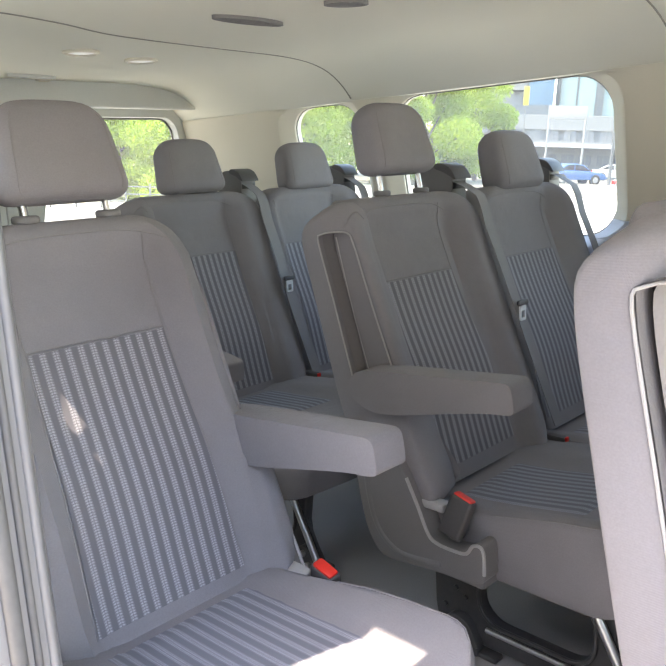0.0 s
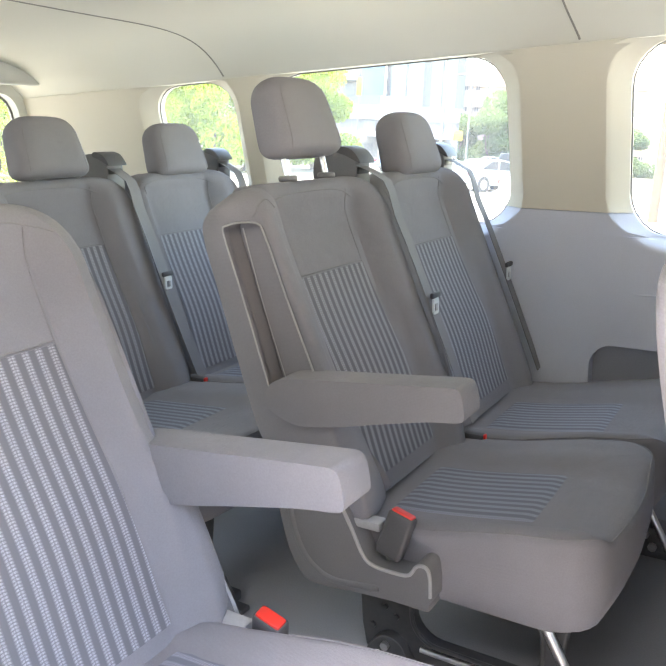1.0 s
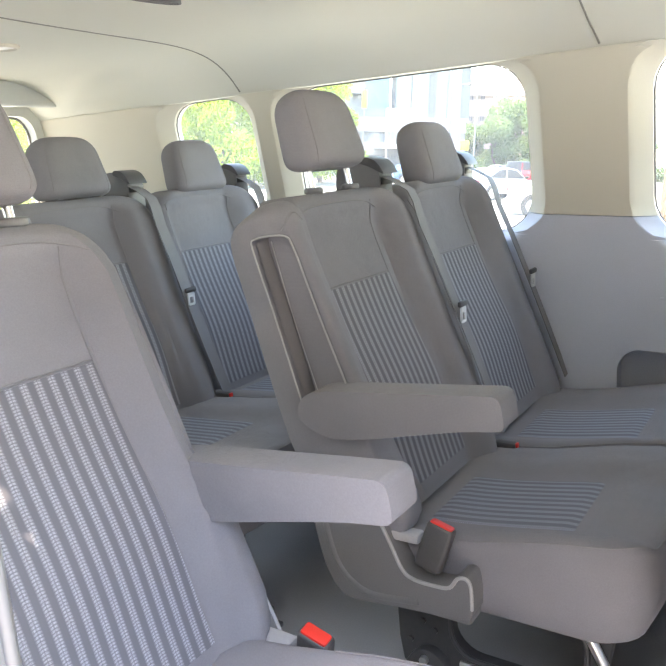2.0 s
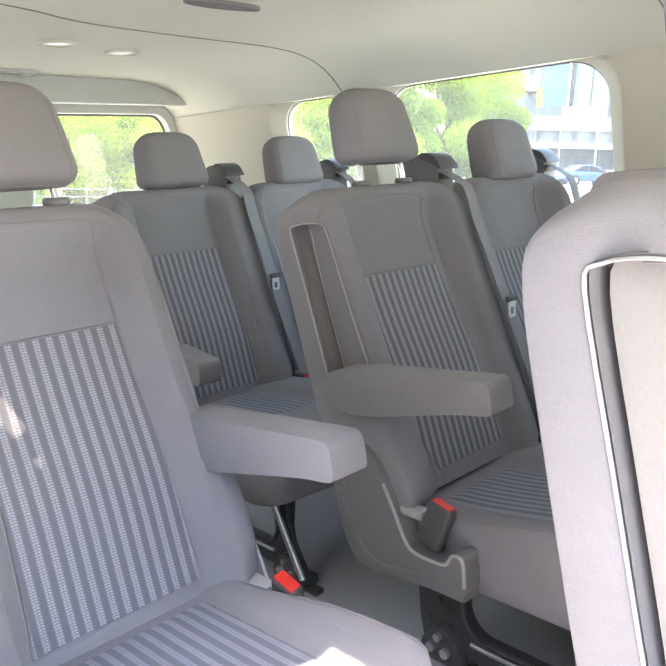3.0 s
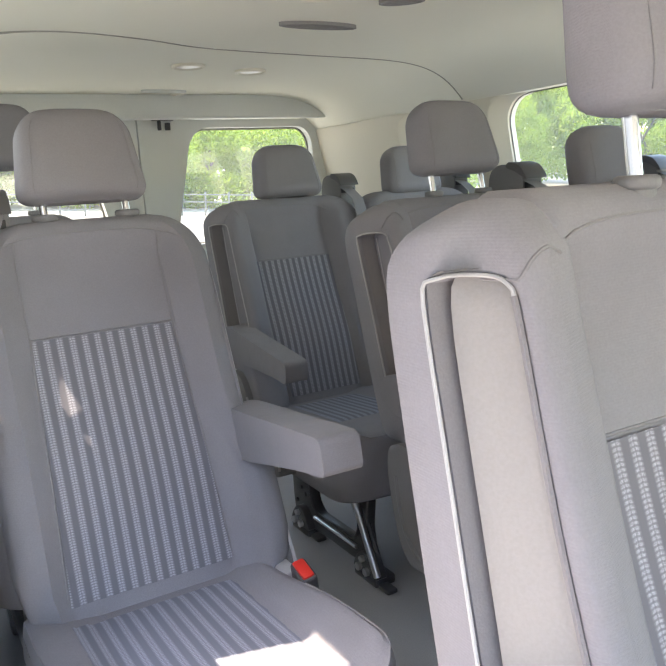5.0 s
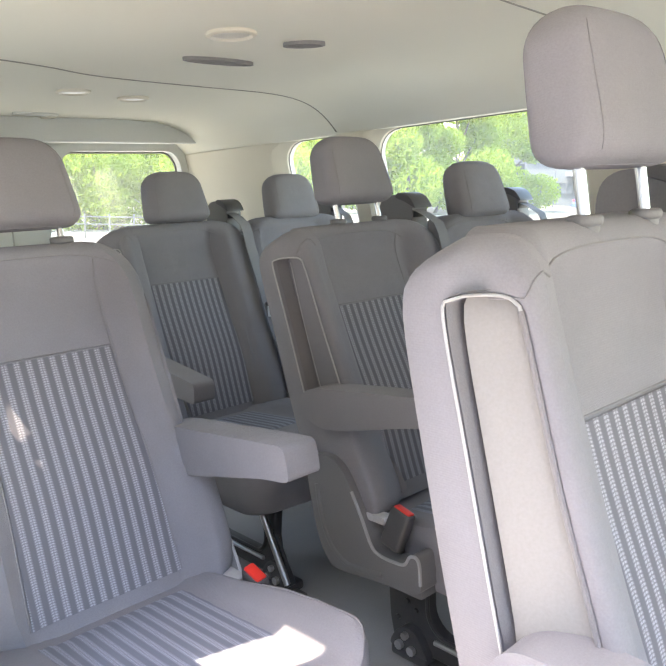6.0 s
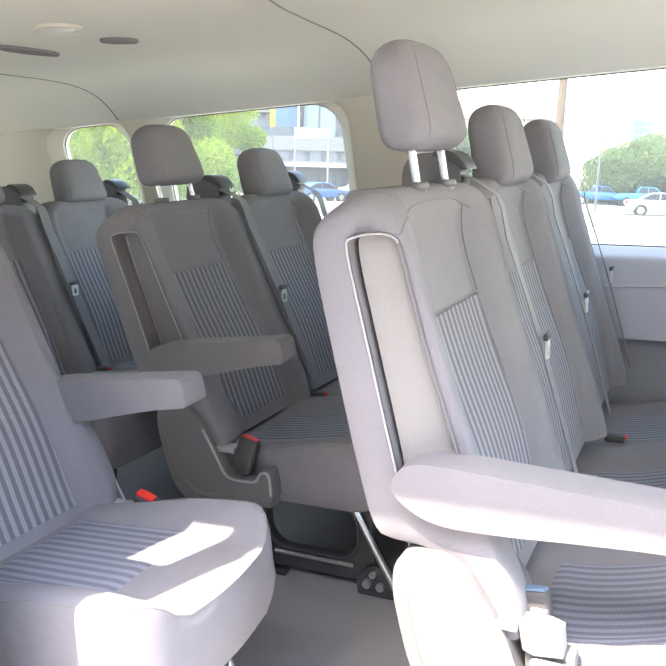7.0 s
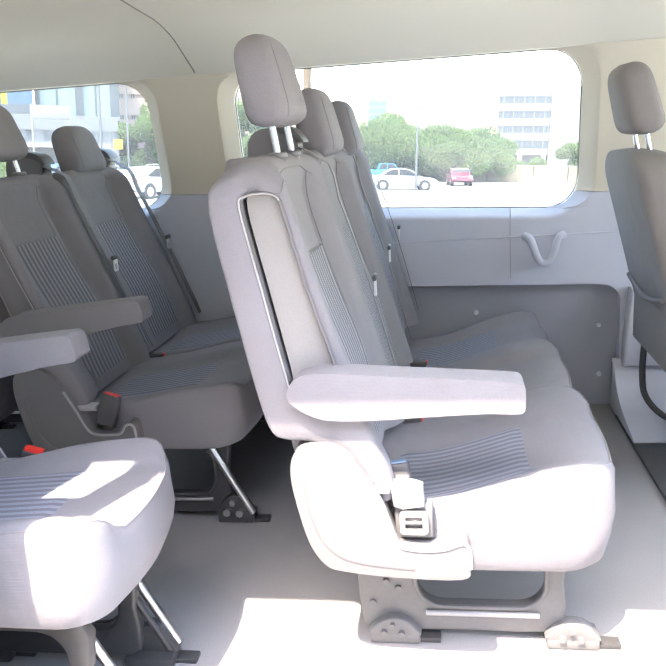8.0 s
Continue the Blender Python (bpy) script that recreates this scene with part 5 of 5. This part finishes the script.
part("ground_floor", box(0.0, 7.0, -1.9, 8.4, 9.0, 3.8, 0.0), PALEPANE, office, smooth=False)
for cx in (-4.0, -0.3, 4.0):
    part("column", box(cx, 0.8, -1.9, 0.8, 0.8, 3.8, 0.0), WHITEWALL, office, smooth=False)
facade("tower", "slim pale glass tower in the distance", 5.18, 330, 7.5, 28, 8, TOWERWALL, 10, 3, TOWERPANE, 0.9, 0.7)
facade("brick_building", "long pinkish brick building with small windows", 17.4, 105, 24, 11.6, 14, BRICKWALL, 4, 16, DARKPANE, 0.30, 0.20)
glazed = facade("glass_building", "modern building with pale blue glass and dark columns", 26.5, 92, 8.2, 16, 12, SLATE, 1, 2, BLUEPANE, 0.95, 0.9)
for cx, w in ((-4.1, 0.5), (0.35, 0.8), (4.1, 1.0)):
    part("pier", box(cx, 0.0, 8.2, w, 0.5, 16.4, 0.0), SLATE, glazed, smooth=False)
blocks = facade("concrete_building", "grey concrete building with dark recessed windows", 33.1, 88, 6.6, 15, 12, CONCRETEWALL, 6, 5, DARKPANE, 0.62, 0.5)
for k in range(3):
    part("balcony", box(-1.0 + 1.4 * k, -0.5, 4.6 + 2.3 * k, 2.2, 1.0, 0.9, 0.0), CONCRETEWALL, blocks, smooth=False)
low = facade("low_building", "low pale building with dark window bands", 28.6, 78, 13, 5.4, 6, CONCRETEWALL, 2, 8, DARKPANE, 0.7, 0.45)
part("canopy", box(1.5, -1.2, 3.0, 8.0, 2.4, 0.35, 0.0), GREYWALL, low, smooth=False)
part("roof_unit", box(-3.0, 2.5, 6.1, 3.2, 2.4, 1.4, 0.0), SLATE, low, smooth=False)
x, y = polar(30.2, 87)
tower_panel = solid("blue_panel", box(0, 0, 6.5, 2.6, 0.4, 18, 0.02), BLUEPANEL, "tall dark blue facade panel", "panel")
tower_panel.matrix_world = OUT @ pose(x, y, 2.5, 0, 0, -60)

# a street beyond the lot with a low wall along it
ASPHALT = material("grey_asphalt", (0.185, 0.165, 0.13), 0.9, grain=0.4, scale=2.0, stain=0.4, stain_scale=0.1)
SANDWALL = material("sand_coloured_wall", (0.21, 0.175, 0.115), 0.85, grain=0.3, scale=3, stain=0.3, stain_scale=0.3)
solid("road", box(88, 20, 0.01, 110, 300, 0.04, 0.0), ASPHALT, "grey asphalt streets and lots beyond the pale concrete", "road", kind="structure", smooth=False).matrix_world = OUT @ pose(0, 0, 0)
for az in (-2.6, -5.0, -7.4, -9.8, -12.2):
    x, y = polar(az, 84)
    wall = thing("low_wall", "low sand-coloured wall along the street", "wall", "street walls", at=OUT @ pose(x, y, 0, 0, 0, az - 90))
    part("wall", box(0, 0, 0.85, 3.4, 0.3, 1.7, 0.0), SANDWALL, wall, smooth=False)
    part("coping", box(0, 0, 1.76, 3.5, 0.42, 0.12, 0.0), WHITEWALL, wall, smooth=False)

# poles
for nm, az, d, r, h, mat, label in (("utility_pole", 10.5, 24, 0.14, 9, TANWOOD, "thick tan timber utility pole"), ("thin_pole", 7.7, 55, 0.08, 4.9, POLEGREY, "thin grey pole with a crossbar"), ("lamp_post", 2.22, 51, 0.075, 5.35, POLEGREY, "grey lot lamp post with two heads"),
                                    ("lamp_post", 23.3, 52, 0.07, 6.6, POLEGREY, "grey lot lamp post"), ("street_pole", 25.1, 60, 0.12, 9.5, POLEGREY, "grey street pole beyond the lot"), ("lamp_post", -10.0, 60, 0.07, 6, POLEGREY, "grey lot lamp post")):
    x, y = polar(az, d)
    root = thing(nm, label, "pole", at=OUT @ pose(x, y, 0))
    part("shaft", rod((0, 0, 0), (0, 0, h), r, 14, r2=r * 0.8), mat, root)
    if nm == "utility_pole":
        part("crossarm", box(0, 0, 4.9, 0.1, 1.0, 0.1, 0.02), mat, root)
    else:
        part("arm", box(0, 0, h, 0.12, 1.5, 0.1, 0.02), mat, root)
    if nm == "lamp_post":
        for side_y in (-0.72, 0.72):
            part("lamp_head", box(0, side_y, h - 0.04, 0.3, 0.5, 0.14, 0.04), mat, root)
sg = polar(28.3, 70)
gantry = thing("sign_gantry", "pale sign frame on two posts", "sign", at=OUT @ pose(sg[0], sg[1], 0, 0, 0, -60))
for x in (-1.5, 1.5):
    part("post", rod((x, 0, 0), (x, 0, 6.2), 0.09, 10), WHITEWALL, gantry)
part("board", box(0, 0, 5.6, 3.2, 0.15, 1.1, 0.02), WHITEWALL, gantry)

# yellow street sign and banner beyond the lot
for nm, label, az, d, foot, h, w in (("street_sign", "small yellow warning sign on a grey post", 23.95, 58, 2.5, 0.7, 0.65), ("banner", "narrow yellow banner on a grey post", 31.2, 68, 6.0, 1.5, 0.45)):
    x, y = polar(az, d)
    sign = thing(nm, label, "sign", at=OUT @ pose(x, y, 0, 0, 0, az - 90))
    part("post", rod((0.0, 0.06, 0.0), (0.0, 0.06, foot + h), 0.05, 10), POLEGREY, sign)
    part("board", box(0, 0, foot + h / 2, w, 0.05, h, 0.01), YELLOW, sign)

# fence behind the rear window
for k in range(22):
    az = 54 + 1.7 * k
    x, y = polar(az, 21.5)
    root = thing("fence_panel", "pale fence panel at the edge of the lot", "fence", "fence panels", at=OUT @ pose(x, y, 0, 0, 0, az - 90))
    for z in (0.18, 0.38, 0.58):
        part("rail", box(0, 0, z, 0.64, 0.03, 0.035, 0.005), FENCEGREY, root)
    part("post", box(-0.28, 0, 0.33, 0.05, 0.05, 0.66, 0.005), FENCEGREY, root)


# ---- parked cars ----
TYRE = material("tyre_rubber", (0.02, 0.02, 0.02), 0.8, grain=0.3, scale=30)
RIM = material("alloy_rim", (0.33, 0.33, 0.34), 0.4, metal=1.0, grain=0.1, scale=30)
CARGLASS = material("dark_car_glass", (0.03, 0.035, 0.04), 0.08, grain=0.1, scale=3)
TAIL = material("red_tail_lamp", (0.6, 0.02, 0.02), 0.25, grain=0.1, scale=30)


def car(colour, label, x, y, turn, kind="sedan"):
    """A parked car: body from side profiles, glasshouse, wheels and lamps; its length runs along its own y."""
    mat = material("car_paint", colour, 0.22, grain=0.05, scale=20, stain=0.05)
    root = thing("car", label, "car", "parked cars", at=OUT @ pose(x, y, 0, 0, 0, turn))
    prof = {"sedan": ([(-2.2, 0.35), (-2.25, 0.62), (-2.1, 0.78), (-1.2, 0.92), (1.5, 0.98), (2.1, 0.95), (2.2, 0.6), (2.15, 0.32)], [(-1.15, 0.92), (-0.45, 1.38), (0.2, 1.46), (0.9, 1.40), (1.6, 0.97)], 1.78),
            "jeep": ([(-1.95, 0.5), (-1.98, 0.95), (-1.9, 1.08), (-0.75, 1.14), (1.9, 1.14), (1.95, 0.55)], [(-0.72, 1.13), (-0.45, 1.78), (1.7, 1.80), (1.88, 1.13)], 1.8),
            "pickup": ([(-2.6, 0.5), (-2.65, 0.95), (-2.4, 1.1), (-1.2, 1.18), (2.5, 1.16), (2.6, 0.6)], [(-1.15, 1.17), (-0.6, 1.80), (0.75, 1.82), (1.05, 1.16)], 1.95)}[kind]
    low, cab, w = prof
    body = part("body", prism(smooth_line(low, 2, True), -w / 2, w / 2, 0.07), mat, root)
    cabin = part("cabin", prism(cab, -w / 2 + 0.12, w / 2 - 0.12, 0.05), CARGLASS if kind == "jeep" else mat, root)
    cz0, cz1 = cab[0][1] + 0.06, max(p[1] for p in cab) - 0.1
    ym = (cab[0][0] + cab[-1][0]) / 2
    for s in (-1, 1):
        inner = [(lerp(ym, p[0], 0.86), lerp((cz0 + cz1) / 2, p[1], 0.78)) for p in cab]
        part("side_window", prism(inner, s * (w / 2 - 0.125), s * (w / 2 - 0.105), 0), CARGLASS, cabin)
        part("window_post", box(s * (w / 2 - 0.10), ym + 0.1, (cz0 + cz1) / 2, 0.02, 0.09, cz1 - cz0, 0.0), mat, cabin)
        for yy in (cab[0][0] + 0.05, ym + 0.1, cab[-1][0] - 0.35):
            part("door_seam", box(s * (w / 2 + 0.001), yy, (low[0][1] + cz0) / 2, 0.008, 0.025, (cz0 - low[0][1]) * 0.8, 0.0), TYRE, body)
        part("mirror", box(s * (w / 2 + 0.06), cab[0][0] + 0.25, cz0 + 0.06, 0.2, 0.09, 0.13, 0.03), TYRE, cabin)
        part("tail_lamp", box(s * (w / 2 - 0.15), low[-2][0] - 0.02, low[-3][1] - 0.12, 0.22, 0.12, 0.16, 0.03), TAIL, body)
        part("headlamp", box(s * (w / 2 - 0.2), low[1][0] + 0.08, low[1][1] + 0.03, 0.3, 0.16, 0.14, 0.03), RIM, body)
        for yy in (low[0][0] + 0.78, low[-1][0] - 0.78):
            r = 0.33 if kind == "sedan" else 0.40
            wh = part("wheel", rod((s * (w / 2 - 0.2), yy, r), (s * (w / 2 + 0.01), yy, r), r, 28), TYRE, root)
            part("wheel_arch", rod((s * (w / 2 - 0.25), yy, r), (s * (w / 2 + 0.004), yy, r), r * 1.16, 28), TYRE, body)
            part("rim", rod((s * (w / 2 - 0.05), yy, r), (s * (w / 2 + 0.018), yy, r), r * 0.66, 24), RIM, wh)
    part("windscreen", box(0, lerp(cab[0][0], cab[1][0], 0.5) - 0.03, lerp(cab[0][1], cab[1][1], 0.5), w - 0.4, 0.04, 0.4, 0.01), CARGLASS, cabin)
    return root


for colour, label, az, d, turn, kind in (((0.36, 0.36, 0.36), "white parked sedan on the sunlit lot", 16.2, 26.5, 16, "sedan"), ((0.27, 0.29, 0.31), "silver-white parked sedan on the lot", 21.6, 37, 70, "sedan"),
                                         ((0.30, 0.015, 0.022), "red off-road car with a dark hardtop", 19.1, 57, 19, "jeep"), ((0.012, 0.095, 0.28), "bright blue pickup truck on the lot", 7.4, 78, 10, "pickup"),
                                         ((0.02, 0.15, 0.27), "turquoise-blue pickup truck on the lot", 4.4, 76, 12, "pickup"), ((0.25, 0.265, 0.28), "pale silver sedan on the far lot", 3.2, 52, 8, "sedan"),
                                         ((0.13, 0.02, 0.028), "dark red sedan on the far lot", -0.95, 66, -84, "sedan"), ((0.035, 0.10, 0.24), "dark blue sedan beside the street", 27.6, 60, 60, "sedan"),
                                         ((0.34, 0.34, 0.34), "white sedan on the far street", 24.6, 74, 30, "sedan"), ((0.29, 0.29, 0.29), "pale sedan on the far street", 21.2, 76, 20, "sedan")):
    car(colour, label, *polar(az, d), turn, kind)

# unseen wall put here to hold back light through the open door
solid("sky_block_wall", box(0, 0, 0, 0.3, 60, 8.0, 0.0), TANWALL, "plain tan wall, unseen, added on the door side to cut sky light", "wall", kind="structure", smooth=False).matrix_world = OUT @ pose(-8.5, 2.0, 4.0)
